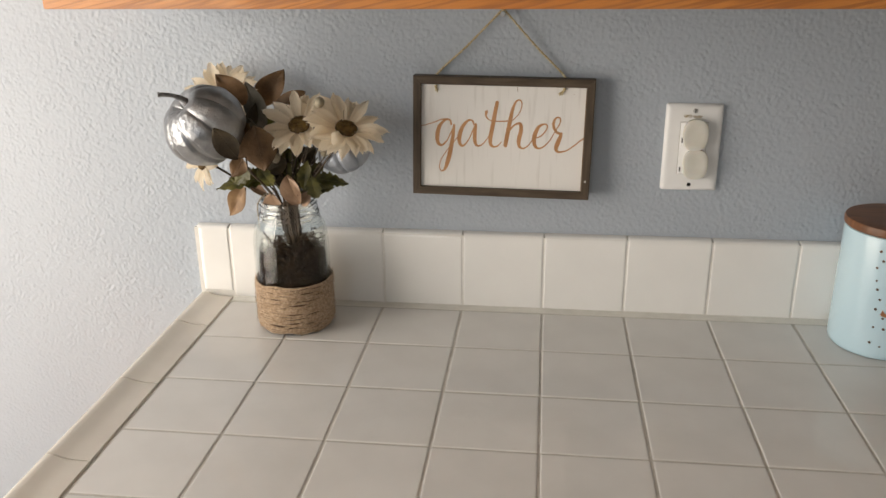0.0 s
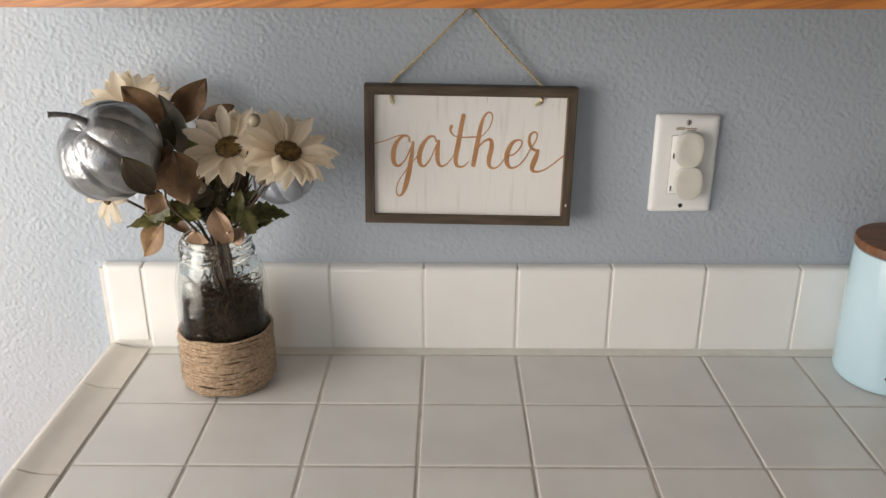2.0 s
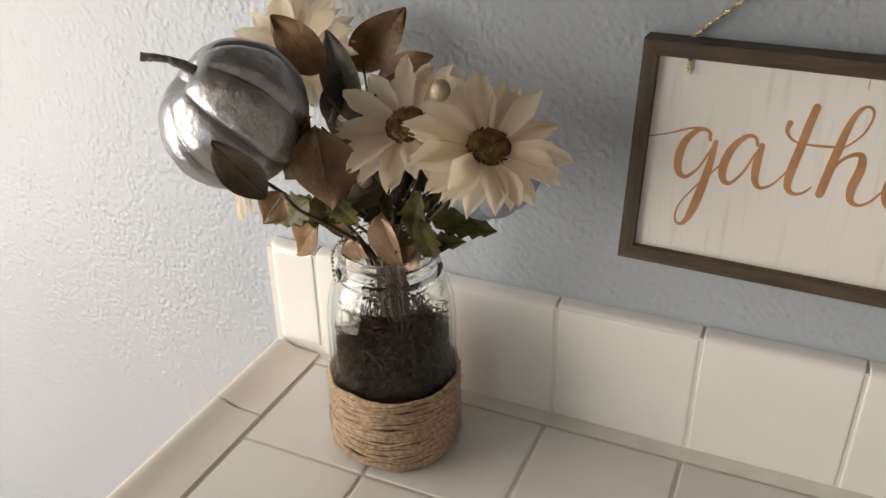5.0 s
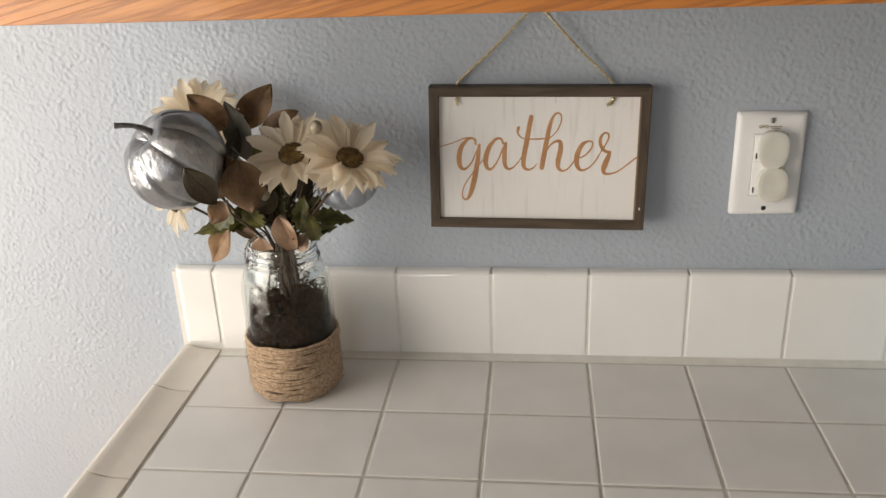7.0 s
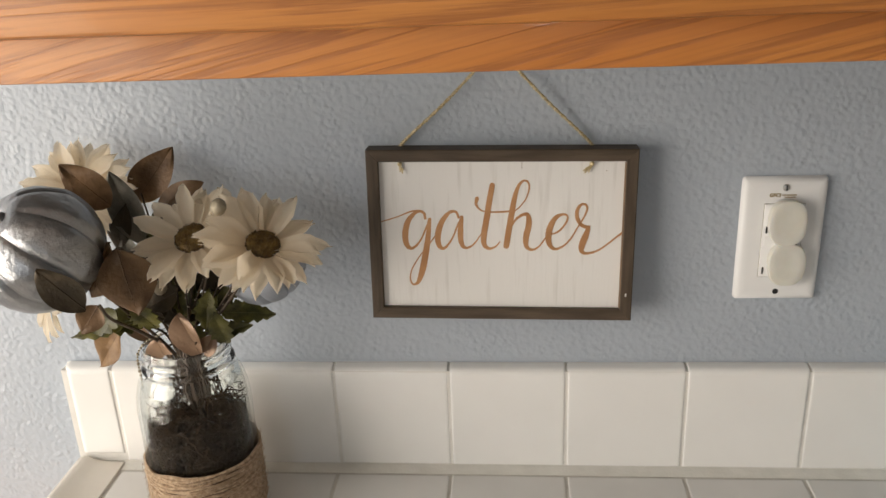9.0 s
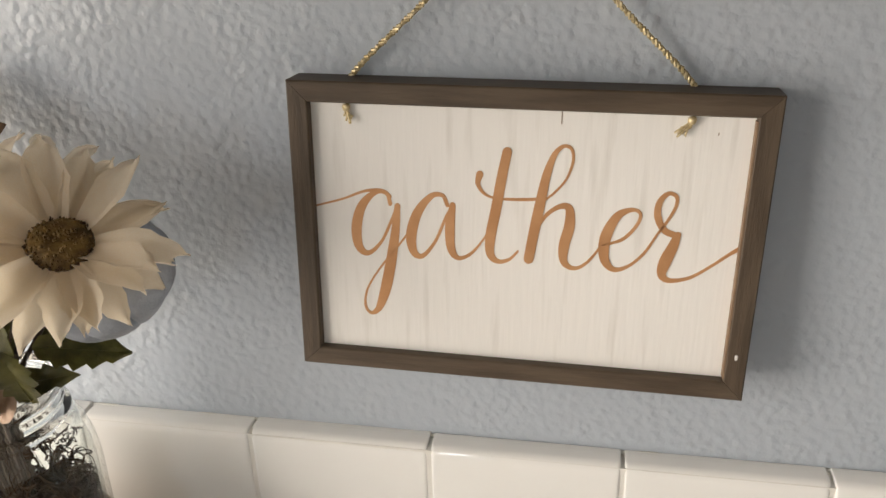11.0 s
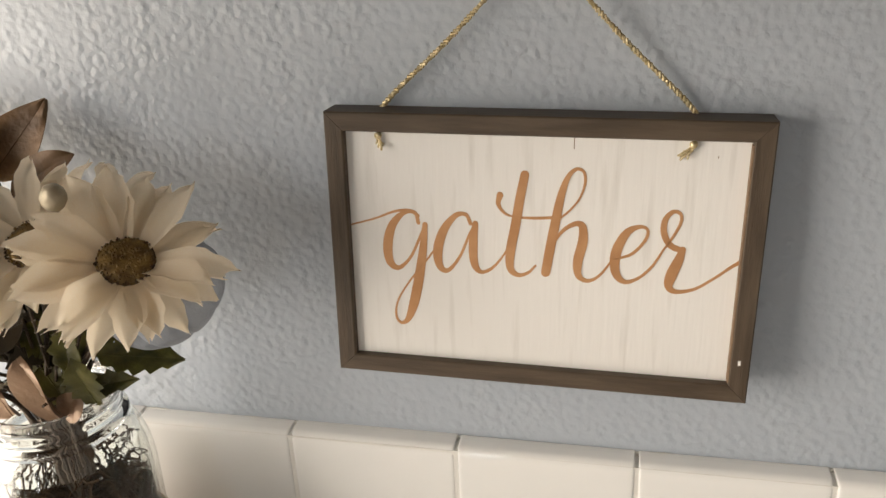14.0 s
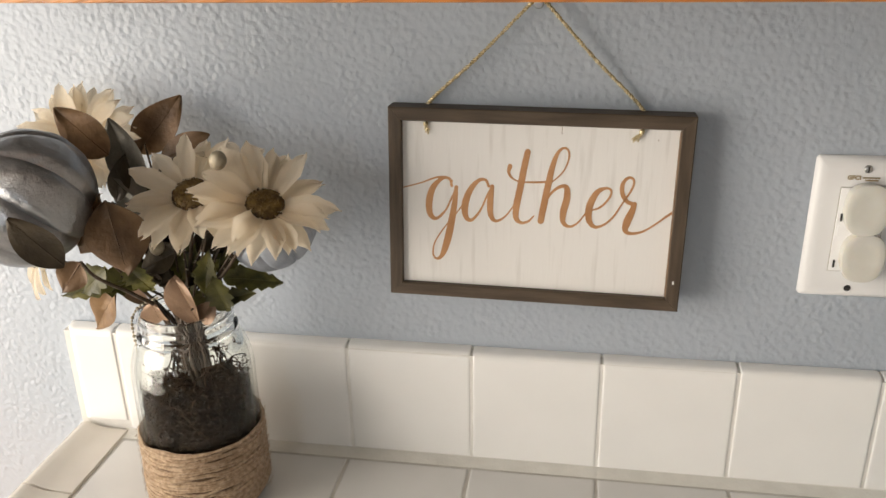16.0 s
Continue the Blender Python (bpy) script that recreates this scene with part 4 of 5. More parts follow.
# brush-script lettering: strokes of (across, up, width) in millimetres
STROKES = {
    'g_in': ((-103.6, 14.7, 0.9), (-88.4, 19.2, 1.1), (-77.1, 23.7, 1.4), (-68.5, 24.5, 1.8), (-64.1, 21.7, 2.1)),
    'g_bowl': ((-63.9, 17.7, 2.1), (-65.6, 23.2, 2.1), (-71.5, 23.4, 2.7), (-78.5, 16.0, 4.6), (-81.6, 4.9, 5.5), (-80.8, -5.5, 4.6), (-75.8, -9.1, 2.7), (-68.7, -2.2, 1.6), (-63.2, 9.6, 1.6), (-59.8, 16.9, 2.1)),
    'g_tail': ((-60.3, 16.8, 3.0), (-61.8, 2.0, 4.6), (-64.8, -16.3, 5.7), (-67.9, -30.3, 5.5), (-71.6, -40.2, 3.4), (-75.7, -42.7, 1.8), (-78.4, -38.5, 1.4), (-77.0, -29.0, 1.1), (-70.1, -17.2, 1.1), (-61.3, -5.7, 1.1), (-54.4, 3.6, 1.1)),
    'a_bowl': ((-35.2, 18.4, 2.1), (-37.6, 23.3, 2.1), (-43.3, 22.6, 3.0), (-50.0, 14.0, 4.8), (-53.4, 2.4, 5.5), (-52.4, -6.8, 4.1), (-47.8, -9.1, 2.5), (-41.2, -0.8, 1.6), (-35.8, 12.1, 1.6), (-32.3, 18.0, 2.1)),
    'a_stem': ((-32.6, 18.5, 3.2), (-33.8, 7.2, 5.0), (-33.2, -4.2, 4.3), (-29.6, -9.1, 2.5), (-23.6, -6.7, 1.6), (-17.8, 0.4, 1.1), (-12.8, 9.5, 1.1)),
    't_stem': ((-6.5, 46.3, 4.6), (-8.7, 34.2, 5.0), (-11.1, 18.2, 5.2), (-13.6, 3.2, 5.2), (-13.4, -6.2, 4.1), (-9.2, -9.8, 2.5), (-3.9, -8.2, 1.6), (0.0, -3.9, 1.1)),
    't_bar': ((-19.4, 34.8, 3.6), (-20.2, 29.9, 2.3), (-16.9, 25.1, 1.4), (-11.2, 23.1, 1.1), (0.3, 22.9, 1.6), (12.9, 23.9, 1.4)),
    'h_stem': ((5.5, -7.6, 5.0), (7.4, 5.5, 5.2), (10.2, 22.8, 5.0), (12.6, 36.2, 4.1), (15.8, 45.8, 2.7), (19.9, 49.9, 1.8), (23.6, 48.4, 1.6), (24.4, 42.5, 1.4), (21.8, 34.1, 1.1), (16.9, 27.5, 1.1), (12.9, 23.9, 1.1)),
    'h_arch': ((6.5, 2.9, 1.4), (12.1, 14.3, 1.8), (18.7, 20.0, 2.5), (23.7, 19.7, 3.9), (24.5, 11.2, 5.2), (22.3, 0.0, 5.2), (22.9, -8.2, 3.6), (28.0, -11.1, 2.1), (34.0, -7.5, 1.4), (40.3, 1.7, 1.1)),
    'e': ((40.8, 1.8, 1.1), (49.7, 5.2, 1.6), (55.9, 12.7, 1.6), (57.1, 18.6, 1.6), (53.0, 20.3, 2.1), (46.6, 16.7, 4.1), (41.9, 6.0, 5.5), (42.0, -5.1, 4.6), (46.8, -10.5, 2.7), (53.9, -8.1, 1.6), (60.5, -1.1, 1.4), (65.6, 8.4, 1.1)),
    'r_loop': ((65.6, 8.4, 1.1), (69.9, 15.8, 1.4), (73.0, 23.1, 1.6), (72.7, 27.8, 1.8), (69.0, 29.0, 2.1), (65.4, 24.6, 3.0), (65.2, 17.5, 3.4), (68.7, 11.0, 3.2), (74.3, 8.4, 3.2)),
    'r_leg': ((75.1, 8.9, 3.2), (73.4, 2.8, 5.0), (70.5, -5.4, 5.9), (69.6, -11.9, 4.1), (73.7, -14.6, 2.5), (82.8, -12.5, 1.6), (92.0, -5.9, 1.4), (99.0, 0.1, 1.6), (104.5, 4.2, 2.3)),
}
letters = bmesh.new()
for si, stroke in enumerate(STROKES.values()):
    pts = smooth_line([(1.0226 * x - 0.64, 1.0226 * z + 0.011 * x - 1.85, w) for x, z, w in stroke], 8)
    pts = [(Vector((q[0], q[1])) / 1000, max(q[2], 0.8) / 1000) for q in pts]
    d0, d1 = (pts[0][0] - pts[1][0]).normalized(), (pts[-1][0] - pts[-2][0]).normalized()
    head = [(pts[0][0] + d0 * pts[0][1] * 0.5 * math.sin(a), pts[0][1] * math.cos(a)) for a in (1.5, 1.1, 0.6)]
    tail = [(pts[-1][0] + d1 * pts[-1][1] * 0.5 * math.sin(a), pts[-1][1] * math.cos(a)) for a in (0.6, 1.1, 1.5)]
    pts = head + pts + tail
    prev = None
    y = 0.0050 - 0.000012 * si
    for i, (q, w) in enumerate(pts):
        d = (pts[min(i + 1, len(pts) - 1)][0] - pts[max(i - 1, 0)][0]).normalized()
        nrm = Vector((-d.y, d.x)) * w * 0.5
        cur = [letters.verts.new((q.x + nrm.x, y, q.y + nrm.y)), letters.verts.new((q.x - nrm.x, y, q.y - nrm.y)),
               letters.verts.new((q.x - nrm.x, 0.0054, q.y - nrm.y)), letters.verts.new((q.x + nrm.x, 0.0054, q.y + nrm.y))]
        if prev:
            for a in range(4):
                letters.faces.new((prev[a], prev[(a + 1) % 4], cur[(a + 1) % 4], cur[a]))
        prev = cur
part("lettering", letters, COPPER_PAINT, board, "the word gather in copper brush script", local=True, smooth=False)

NAIL = Vector((-0.0165, 1.118, 1.309))
nail = thing("picture_nail", (NAIL.x, WALL_Y - 0.001, NAIL.z - 0.001), "small steel nail in the wall holding the cord", "nail")
bm = tube(bmesh.new(), [(NAIL.x, 1.127, NAIL.z - 0.003), (NAIL.x, 1.114, NAIL.z - 0.001)], 0.0011, 8)
part("shank", bm, STEEL, nail)
bm = lathe([(0, 0), (0.0030, 0.0002), (0.0036, 0.0008), (0.0030, 0.0016), (0, 0.0018)], segments=18)
bm.transform(Matrix.Translation((NAIL.x, 1.114, NAIL.z - 0.001)) @ Matrix.Rotation(radians(90), 4, 'X'))
part("nail_head", bm, STEEL, nail)


def cord(x_end, side):
    """Two twisted gold strands from the nail to behind the frame, sagging a little."""
    end = ORIGIN[sign] @ Vector((x_end, 0.0172, SH - 0.011))
    over = ORIGIN[sign] @ Vector((x_end, 0.0178, SH + 0.001))
    start = NAIL + Vector((side * 0.0035, 0, 0.0012))
    spine = [NAIL + Vector((0, 0, 0.0022)), start, start.lerp(over, 0.5) + Vector((side * 0.001, -0.001, -0.0025)), over, end]
    spine = [Vector(tuple(q)) for q in smooth_line(spine, 30)]
    bm = bmesh.new()
    for ph in (0, math.pi):
        line, run = [], 0.0
        for i, q in enumerate(spine):
            d = (spine[min(i + 1, len(spine) - 1)] - spine[max(i - 1, 0)]).normalized()
            run += (q - spine[i - 1]).length if i else 0
            a = ph + run / 0.0052 * 2 * math.pi
            u = d.cross(Vector((0, 1, 0))).normalized()
            line.append(q + (u * math.cos(a) + d.cross(u) * math.sin(a)) * 0.00085)
        tube(bm, line, 0.00095, 6)
    part("cord", bm, GOLD_CORD, sign, "twisted gold cord")
    bm = bmesh.new()
    bmesh.ops.create_icosphere(bm, subdivisions=2, radius=0.0021)
    for v in bm.verts:
        v.co *= 1 + 0.2 * noise.noise(v.co * 900)
    bm.transform(Matrix.Translation((x_end, 0.0036, SH - FW - 0.0025)))
    r = random.Random(int(x_end * 1000))
    lean = 0.0018 if side < 0 else -0.0042
    knot = part("knot", bm, GOLD_CORD, sign, "frayed gold knot", local=True)
    for k in range(7):
        p0 = Vector((x_end, 0.0036, SH - FW - 0.0030))
        e = Vector((lean + r.uniform(-0.0030, 0.0030), r.uniform(-0.003, 0.0008), -r.uniform(0.004, 0.0085)))
        line = [p0, p0 + e * 0.5 + Vector((r.uniform(-0.0012, 0.0012), 0, 0)), p0 + e + Vector((r.uniform(-0.0012, 0.0012), 0, 0.0008))]
        part("frayed_strand", tube(bmesh.new(), line, 0.00055, 5), GOLD_CORD, knot, local=True)


cord(-0.0865, -1)
cord(0.0770, 1)

# ---- outlet ----
OX, OZ = 0.228, 1.141
outlet = thing("outlet_cover", (OX, WALL_Y - 0.001, OZ - 0.057), "white wall outlet with two milky child-safety plugs", "outlet")
bm = bmesh.new()
PROFILE = ((0.0, 1.1275), (0.0006, 1.1245), (0.0022, 1.1225), (0.0050, 1.1215), (0.0090, 1.1212))
rings = []
for inset, y in PROFILE:
    w, h = 0.0357 - inset, 0.0570 - inset
    c = max(0.0022 - inset, 0.0006)
    ring = [bm.verts.new((OX + sx * (w - cx), y, OZ + sz * (h - cz))) for sx, sz, cx, cz in
            ((-1, -1, 0, c), (-1, -1, c, 0), (1, -1, c, 0), (1, -1, 0, c), (1, 1, 0, c), (1, 1, c, 0), (-1, 1, c, 0), (-1, 1, 0, c))]
    rings.append(ring)
for a, b in zip(rings, rings[1:]):
    for i in range(8):
        bm.faces.new((a[i], a[(i + 1) % 8], b[(i + 1) % 8], b[i]))
bm.faces.new(rings[-1])
part("cover_plate", bm, PLATE, outlet, "bevelled white cover plate")
part("groove", boxes(((OX - 0.0172, 1.1209, OZ - 0.0342), (OX + 0.0172, 1.1213, OZ + 0.0342))), GROUT, outlet)
insert = part("receptacle", boxes(((OX - 0.0166, 1.1198, OZ - 0.0336), (OX + 0.0166, 1.1214, OZ + 0.0336)), bevel=0.0006), PLATE, outlet)
part("reset_key", boxes(((OX - 0.0150, 1.1188, OZ - 0.0045), (OX + 0.0150, 1.1200, OZ + 0.0045)), bevel=0.0005), PLATE, insert)
for sz in (0.019, -0.019):
    part("slot", boxes(((OX - 0.0142, 1.1192, OZ + sz - 0.0115), (OX - 0.0128, 1.1199, OZ + sz - 0.0055))), DARK, insert)


def safety_cap(shift, z, h):
    bm = bmesh.new()
    rings = []
    for y, s in ((1.1196, 0.93), (1.1150, 0.97), (1.1120, 1.0), (1.1098, 0.97), (1.1090, 0.88), (1.1096, 0.6)):
        ring = []
        for k in range(32):
            a = 2 * math.pi * k / 32
            c, q = math.cos(a), math.sin(a)
            e = 0.80
            ring.append(bm.verts.new((OX + 0.0015 + shift + s * 0.0160 * math.copysign(abs(c) ** e, c), y, z + s * h * math.copysign(abs(q) ** e, q))))
        rings.append(ring)
    for a, b in zip(rings, rings[1:]):
        for k in range(32):
            bm.faces.new((a[k], a[(k + 1) % 32], b[(k + 1) % 32], b[k]))
    bm.faces.new(rings[-1])
    return bm


part("safety_plug", safety_cap(0.0, OZ + 0.0192, 0.0205), CAP, outlet, "milky round-cornered safety plug")
part("safety_plug", safety_cap(0.0028, OZ - 0.0190, 0.0198), CAP, outlet, "milky round-cornered safety plug")
part("plug_strap", boxes(((OX - 0.005, 1.1165, OZ - 0.003), (OX + 0.007, 1.1195, OZ + 0.001)), bevel=0.0006), CAP, outlet)
bm = lathe([(0, 0), (0.0031, 0), (0.0029, 0.0008), (0.0018, 0.0014), (0, 0.0016)], segments=20)
bm.transform(Matrix.Translation((OX, 1.1213, OZ + 0.0482)) @ Matrix.Rotation(radians(90), 4, 'X'))
screw = part("screw", bm, STEEL, outlet, "painted steel screw")
part("screw_slot", boxes(((OX - 0.0004, 1.1194, OZ + 0.0458), (OX + 0.0004, 1.1199, OZ + 0.0506))), DARK, screw)
bm = lathe([(0.0020, 0), (0.0026, 0.0003), (0.0024, 0.0006), (0.0019, 0.0004), (0, 0.0003)], segments=18)
bm.transform(Matrix.Translation((OX, 1.1212, OZ - 0.0482)) @ Matrix.Rotation(radians(90), 4, 'X'))
part("screw_hole", bm, DARK, outlet, "empty dark screw hole")


def words(text, size, bold=0.0, stretch=1.0, slant=0.0):
    """A word in the built-in font as a flat bmesh in x and z, centred, cap height about 0.7 of size."""
    curve = bpy.data.curves.new("word", 'FONT')
    curve.body, curve.size, curve.align_x, curve.offset, curve.shear, curve.resolution_u = text, size, 'CENTER', bold, slant, 4
    ob = bpy.data.objects.new("word", curve)
    scene.collection.objects.link(ob)
    me = bpy.data.meshes.new_from_object(ob.evaluated_get(bpy.context.evaluated_depsgraph_get()))
    bm = bmesh.new()
    bm.from_mesh(me)
    bpy.data.objects.remove(ob)
    bpy.data.curves.remove(curve)
    bpy.data.meshes.remove(me)
    for v in bm.verts:
        v.co = (v.co.x * stretch, 0, v.co.y)
    return bm


bm = words("GFCI", 0.0044, 0.00016)
bm.transform(Matrix.Translation((OX - 0.0090, 1.1204, OZ + 0.0402)))
part("lettering", bm, OCHRE, outlet, "GFCI in small ochre print", smooth=False)
part("print_bar", boxes(((OX - 0.003, 1.1203, OZ + 0.0412), (OX + 0.009, 1.1206, OZ + 0.0421)), ((OX - 0.001, 1.1203, OZ + 0.0393), (OX + 0.008, 1.1206, OZ + 0.0402))), OCHRE, outlet, smooth=False)


# ---- canisters ----
def canister(at, radius, height, glaze, label, facing=None):
    x, y = at
    ob = thing("canister", (x, y, TOP + 0.0006), label, "canister", "canisters on the worktop")
    z = TOP + 0.0006
    body = part("body", lathe([(0, 0.0015), (radius - 0.008, 0.0), (radius - 0.003, 0.001), (radius - 0.0006, 0.004), (radius, 0.009), (radius, height - 0.004), (radius - 0.0008, height - 0.001),
                               (radius - 0.003, height), (radius - 0.0045, height - 0.001), (radius - 0.005, height - 0.006), (radius - 0.005, 0.008), (0, 0.007)], (x, y, z), 72), glaze, ob)
    lid = part("lid", lathe([(0, height - 0.004), (radius - 0.007, height - 0.004), (radius - 0.007, height + 0.0006), (radius - 0.0005, height + 0.0006), (radius + 0.0012, height + 0.0022),
                             (radius + 0.0014, height + 0.0085), (radius + 0.0004, height + 0.0108), (radius - 0.003, height + 0.0116), (radius - 0.02, height + 0.0110), (0, height + 0.0108)], (x, y, z), 72), LID, ob, "brown stained wooden lid")
    part("seal", lathe([(radius - 0.0069, height - 0.003), (radius - 0.0052, height - 0.0025), (radius - 0.0052, height - 0.0012), (radius - 0.0069, height - 0.001)], (x, y, z), 48, True), CAP, lid)
    if facing is None:
        return ob

    def bend(bm, up, lift):
        for v in bm.verts:
            a = facing + v.co.x / radius
            r = radius + lift - v.co.y
            v.co = (x + r * math.sin(a), y - r * math.cos(a), up + v.co.z)
        return bm

    for text, size, up, bold, wide, slant, mat in (("Gimme", 0.0185, 0.1065, 0.0006, 1.32, 0.0, FOIL), ("SOME", 0.0225, 0.0840, 0.0001, 0.80, 0.0, DOT), ("Sugar", 0.0325, 0.0595, 0.0008, 1.04, 0.30, FOIL)):
        bm = words(text, size, bold, wide, slant)
        bmesh.ops.subdivide_edges(bm, edges=[e for e in bm.edges if e.calc_length() > 0.004], cuts=2)
        part("lettering", bend(bm, z + up, 0.0005), mat, body, "the word " + text + " in printed foil", smooth=False)
    r = random.Random(8)
    spots = []
    while len(spots) < 40:
        u, v = r.uniform(-0.050, 0.050), r.uniform(0.014, 0.140)
        if (abs(u) < 0.032 and 0.050 < v < 0.124) or any(math.hypot(u - a, v - b) < 0.0100 for a, b in spots):
            continue
        spots.append((u, v))
        bm = bmesh.new()
        bmesh.ops.create_circle(bm, cap_ends=True, radius=r.choice((0.0013, 0.0015, 0.0017)), segments=10, matrix=Matrix.Translation((u, 0, 0)) @ Matrix.Rotation(radians(90), 4, 'X'))
        part("printed_dot", bend(bm, z + v, 0.0005), DOT, body, smooth=False)
    return ob


canister((0.467, 1.055), 0.0582, 0.1545, AQUA, "pale aqua ceramic sugar canister with a wooden lid", radians(12))
canister((0.605, 1.055), 0.0570, 0.1345, AQUA_DEEP, "smaller teal ceramic canister with a wooden lid")

# ---- tiled worktop ----
worktop = structure("worktop", boxes(((-0.448, 0.505, 0.868), (XR - 0.004, WALL_Y - 0.003, TOP - 0.0008))), GROUT, "white tiled worktop with grey grout joints", "worktop", smooth=False)
splash = structure("backsplash", boxes(((-0.4505, 1.1133, TOP - 0.0012), (XR - 0.004, WALL_Y - 0.0004, 1.0150))), WHITE_GROUT, "row of white glazed tiles along the wall", "backsplash", smooth=False)


def slab(wx, wy, h, mat, name, soft=0.0014, round_top=0.0, round_left=0.0):
    """A glazed tile with cushioned edges, centred, its face at z = 0; it can roll off at its far or left edge."""
    radii = (round_left or soft, soft, soft, round_top or soft)   # left, right, near, far

    def stops(width, a, b):
        first = (0, 0.3 * a, a, 2.2 * a) if a <= soft else (0, 0.18 * a, 0.5 * a, a, 1.3 * a)
        last = (2.2 * b, b, 0.3 * b, 0) if b <= soft else (1.3 * b, b, 0.5 * b, 0.18 * b, 0)
        return [-width / 2 + q for q in first] + [width / 2 - q for q in last]

    def fall(d, rad):
        t = max(0.0, 1 - d / rad)
        return rad * 0.8 * (1 - math.sqrt(max(0.0, 1 - t * t)))

    xs, ys = stops(wx, radii[0], radii[1]), stops(wy, radii[2], radii[3])
    bm = bmesh.new()
    grid = [[bm.verts.new((x, y, -min(h - 0.0004, max(fall(x + wx / 2, radii[0]), fall(wx / 2 - x, radii[1])) + max(fall(y + wy / 2, radii[2]), fall(wy / 2 - y, radii[3])))))
             for x in xs] for y in ys]
    for a, b in zip(grid, grid[1:]):
        for k in range(len(xs) - 1):
            bm.faces.new((a[k], a[k + 1], b[k + 1], b[k]))
    rim = grid[0] + [row[-1] for row in grid[1:]] + grid[-1][-2::-1] + [row[0] for row in grid[-2:0:-1]]
    low = [bm.verts.new((v.co.x, v.co.y, -h)) for v in rim]
    for k in range(len(rim)):
        n = (k + 1) % len(rim)
        bm.faces.new((rim[n], rim[k], low[k], low[n]))
    me = to_mesh(name, bm, mat, False)
    me.shade_smooth()
    return me


GAP = 0.0024
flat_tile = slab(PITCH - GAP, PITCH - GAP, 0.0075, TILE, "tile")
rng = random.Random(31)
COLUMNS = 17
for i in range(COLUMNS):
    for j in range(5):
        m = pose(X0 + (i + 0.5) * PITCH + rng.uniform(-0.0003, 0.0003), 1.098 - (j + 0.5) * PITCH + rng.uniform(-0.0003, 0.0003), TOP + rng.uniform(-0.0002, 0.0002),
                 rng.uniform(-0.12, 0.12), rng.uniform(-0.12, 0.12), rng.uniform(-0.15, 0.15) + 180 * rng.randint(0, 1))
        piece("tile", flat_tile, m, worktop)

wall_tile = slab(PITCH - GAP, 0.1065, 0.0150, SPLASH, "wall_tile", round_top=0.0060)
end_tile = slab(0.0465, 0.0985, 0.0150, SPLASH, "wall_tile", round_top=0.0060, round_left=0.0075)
for i in range(COLUMNS):
    m = pose(X0 + (i + 0.5) * PITCH, 1.1125 + rng.uniform(-0.0003, 0.0003), TOP + 0.0012 + 0.1065 / 2 + rng.uniform(-0.0004, 0.0004), 90 + rng.uniform(-0.15, 0.15), rng.uniform(-0.1, 0.1), rng.uniform(-0.12, 0.12))
    piece("wall_tile", wall_tile, m, splash)
piece("wall_tile", end_tile, pose(X0 - 0.0016 - 0.0465 / 2, 1.1123, 1.0180 - 0.0985 / 2, 90, 0, 0), splash)

# raised edge trim along the open end
EDGE = [(-0.4018, 0.8980), (-0.4018, 0.9095), (-0.4028, 0.9112), (-0.4080, 0.9116), (-0.4200, 0.9120), (-0.4310, 0.9140), (-0.4385, 0.9168), (-0.4435, 0.9180), (-0.4480, 0.9172),
        (-0.4510, 0.9145), (-0.4524, 0.9100), (-0.4528, 0.9030), (-0.4528, 0.8640), (-0.4485, 0.8640), (-0.4485, 0.8980)]
joints = (1.1105, 1.014, 0.858, 0.702, 0.546, 0.470)
for a, b in zip(joints, joints[1:]):
    part("edge_tile", prism(EDGE, a - 0.0013, b + 0.0013, lambda u, v, w: (u, w, v)), TRIM, worktop)
FRONT = [(0.5430, 0.8980), (0.5430, 0.9095), (0.5420, 0.9112), (0.5370, 0.9116), (0.5250, 0.9120), (0.5140, 0.9140), (0.5065, 0.9168), (0.5015, 0.9180), (0.4970, 0.9172),
         (0.4940, 0.9145), (0.4926, 0.9100), (0.4922, 0.9030), (0.4922, 0.8640), (0.4965, 0.8640), (0.4965, 0.8980)]
x = -0.400
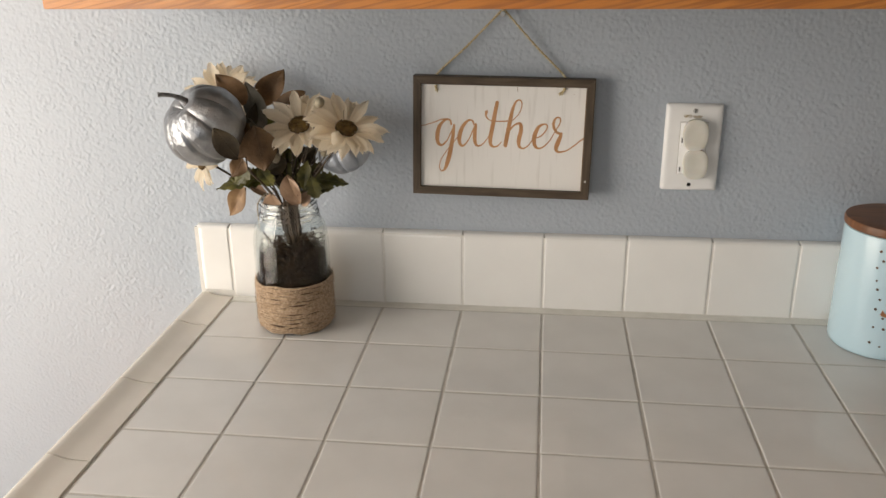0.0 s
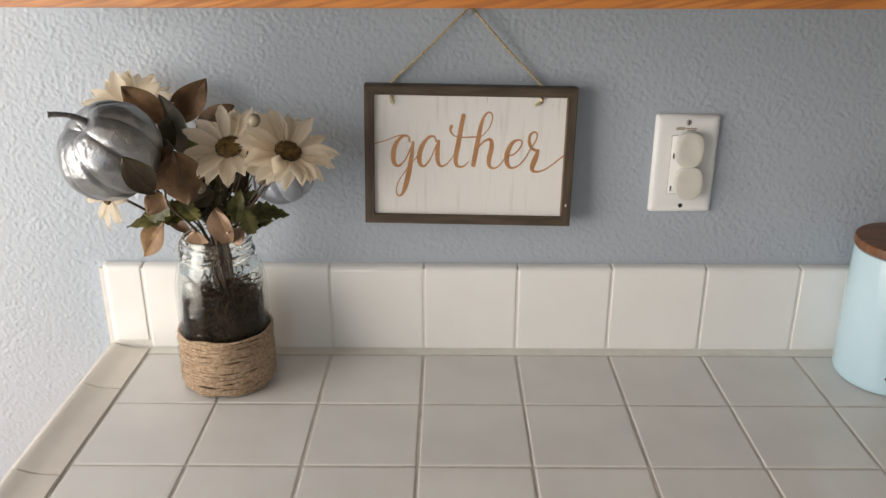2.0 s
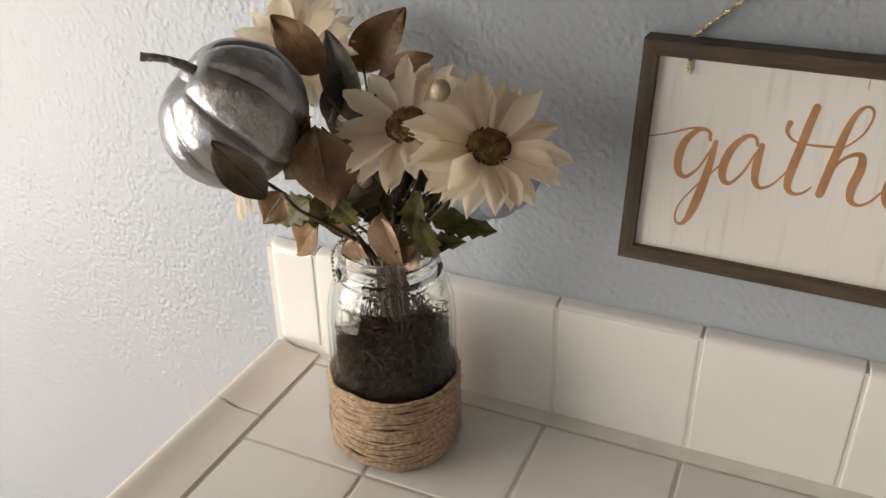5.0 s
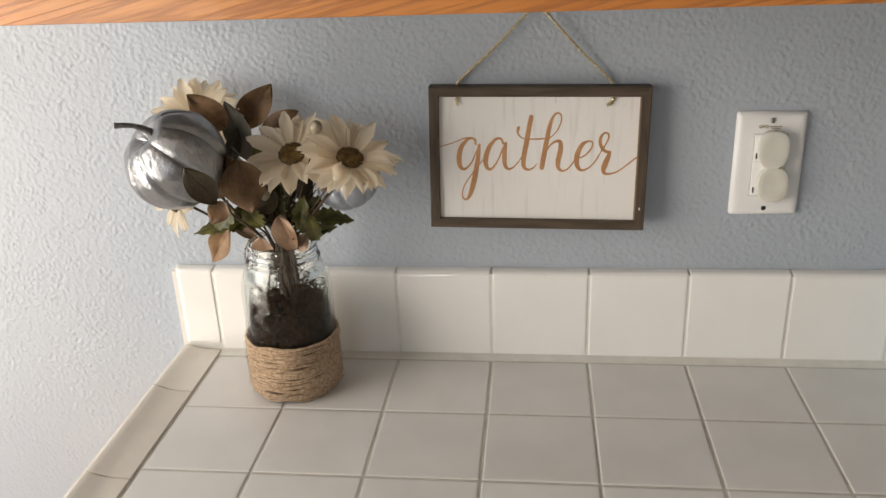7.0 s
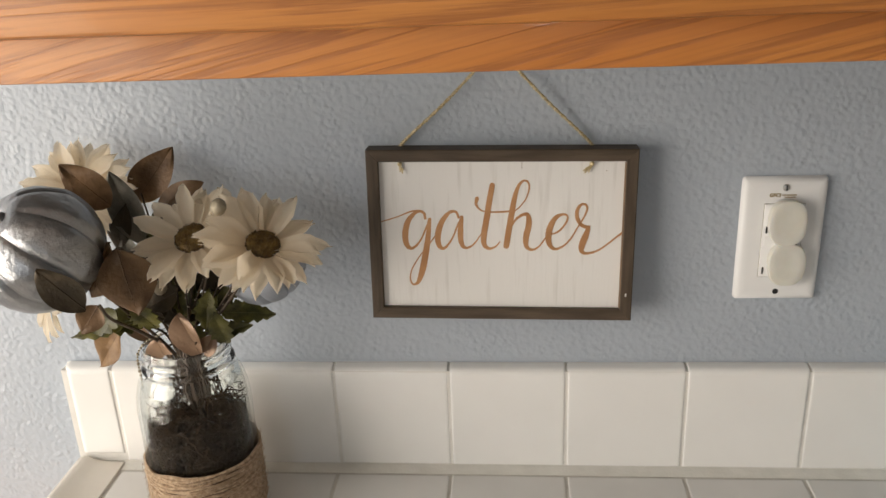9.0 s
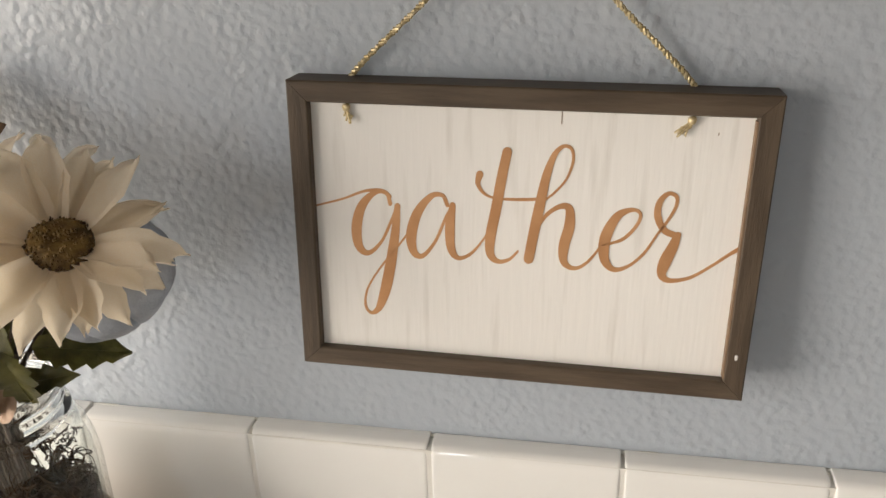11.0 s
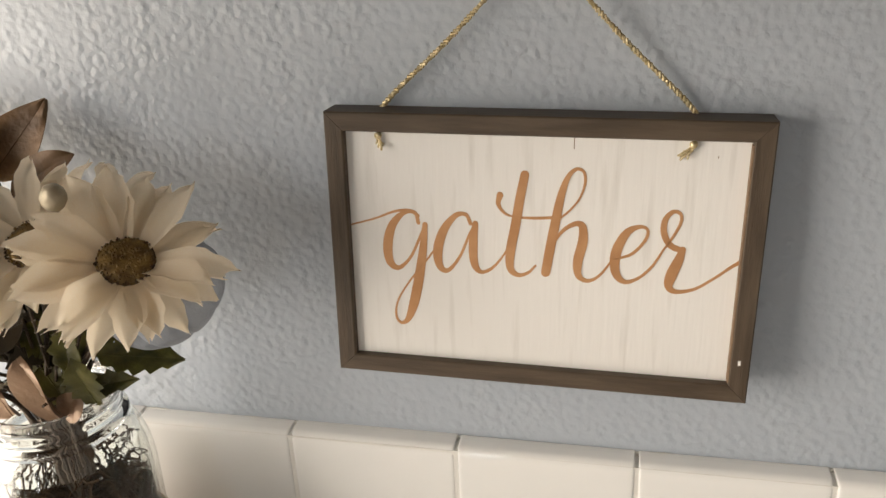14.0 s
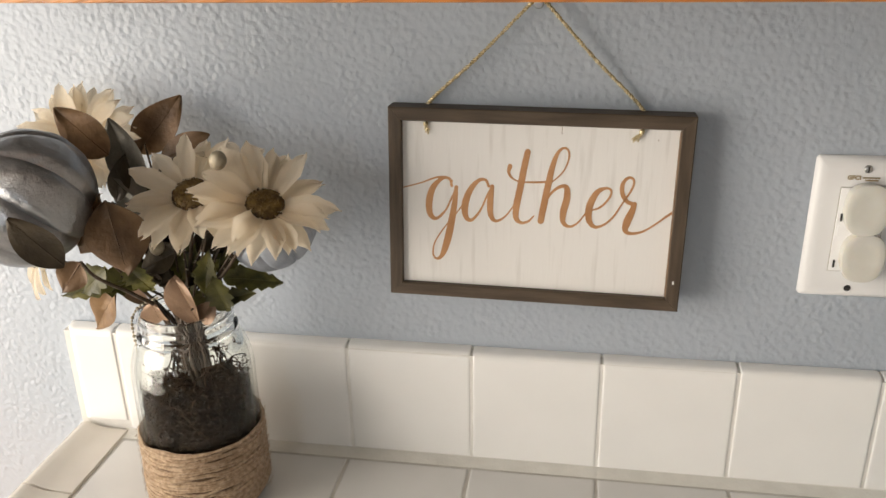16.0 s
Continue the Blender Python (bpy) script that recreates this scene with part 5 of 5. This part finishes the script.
while x < XR - 0.01:
    part("edge_tile", prism(FRONT, x, min(x + 0.1535, XR - 0.006), lambda u, v, w: (w, u, v)), TRIM, worktop)
    x += 0.156
part("grout_joint", boxes(((-0.4505, 0.546, 0.900), (-0.4022, 1.1125, 0.9105))), GROUT, worktop, smooth=False)
bm = bmesh.new()
line = [(X0 - 0.004 + 0.01 * k, 1.1085 + 0.0004 * noise.noise((k * 0.31, 0, 0)), TOP - 0.0012 + 0.0006 * noise.noise((k * 0.17, 3, 0))) for k in range(196)]
for k, (a, b) in enumerate(zip(line, line[1:])):
    q = [bm.verts.new(v) for v in ((a[0], 1.0990, TOP - 0.0007), (b[0], 1.0990, TOP - 0.0007), (b[0], b[1], b[2] + 0.0010), (a[0], a[1], a[2] + 0.0010), (b[0], 1.1140, TOP + 0.0012), (a[0], 1.1140, TOP + 0.0012))]
    bm.faces.new((q[0], q[1], q[2], q[3]))
    bm.faces.new((q[3], q[2], q[4], q[5]))
bmesh.ops.remove_doubles(bm, verts=bm.verts, dist=0.0001)
part("grout_fillet", bm, CAULK, worktop, "grouted strip at the foot of the wall tiles")
line = [(-0.4500 + 0.006 * k, 1.1270 + 0.0005 * noise.noise((k * 0.5, 0, 9)), 1.0158 + 0.0010 * noise.noise((k * 0.37, 1, 4))) for k in range(330)]
part("caulk_bead", tube(bmesh.new(), line, lambda f: 0.0014 + 0.0005 * math.sin(f * 240) * math.sin(f * 91), 6), CAULK, splash, "uneven caulk bead along the tile tops")
bm = bmesh.new()
for k in range(14):
    y = 0.795 + 0.062 * k / 13
    w = 0.0016 + 0.0012 * abs(noise.noise((k * 0.9, 2, 2)))
    cx = X0 + 2 * PITCH - 0.0008 + 0.0008 * noise.noise((k * 0.7, 5, 1))
    if noise.noise((k * 1.3, 8, 2)) > -0.25:
        box(bm, (cx - w / 2, y, TOP - 0.0022), (cx + w / 2, y + 0.0044, TOP - 0.0009))
part("grout_loss", bm, SOOT, worktop, "dark chipped spot in the grout", smooth=False)
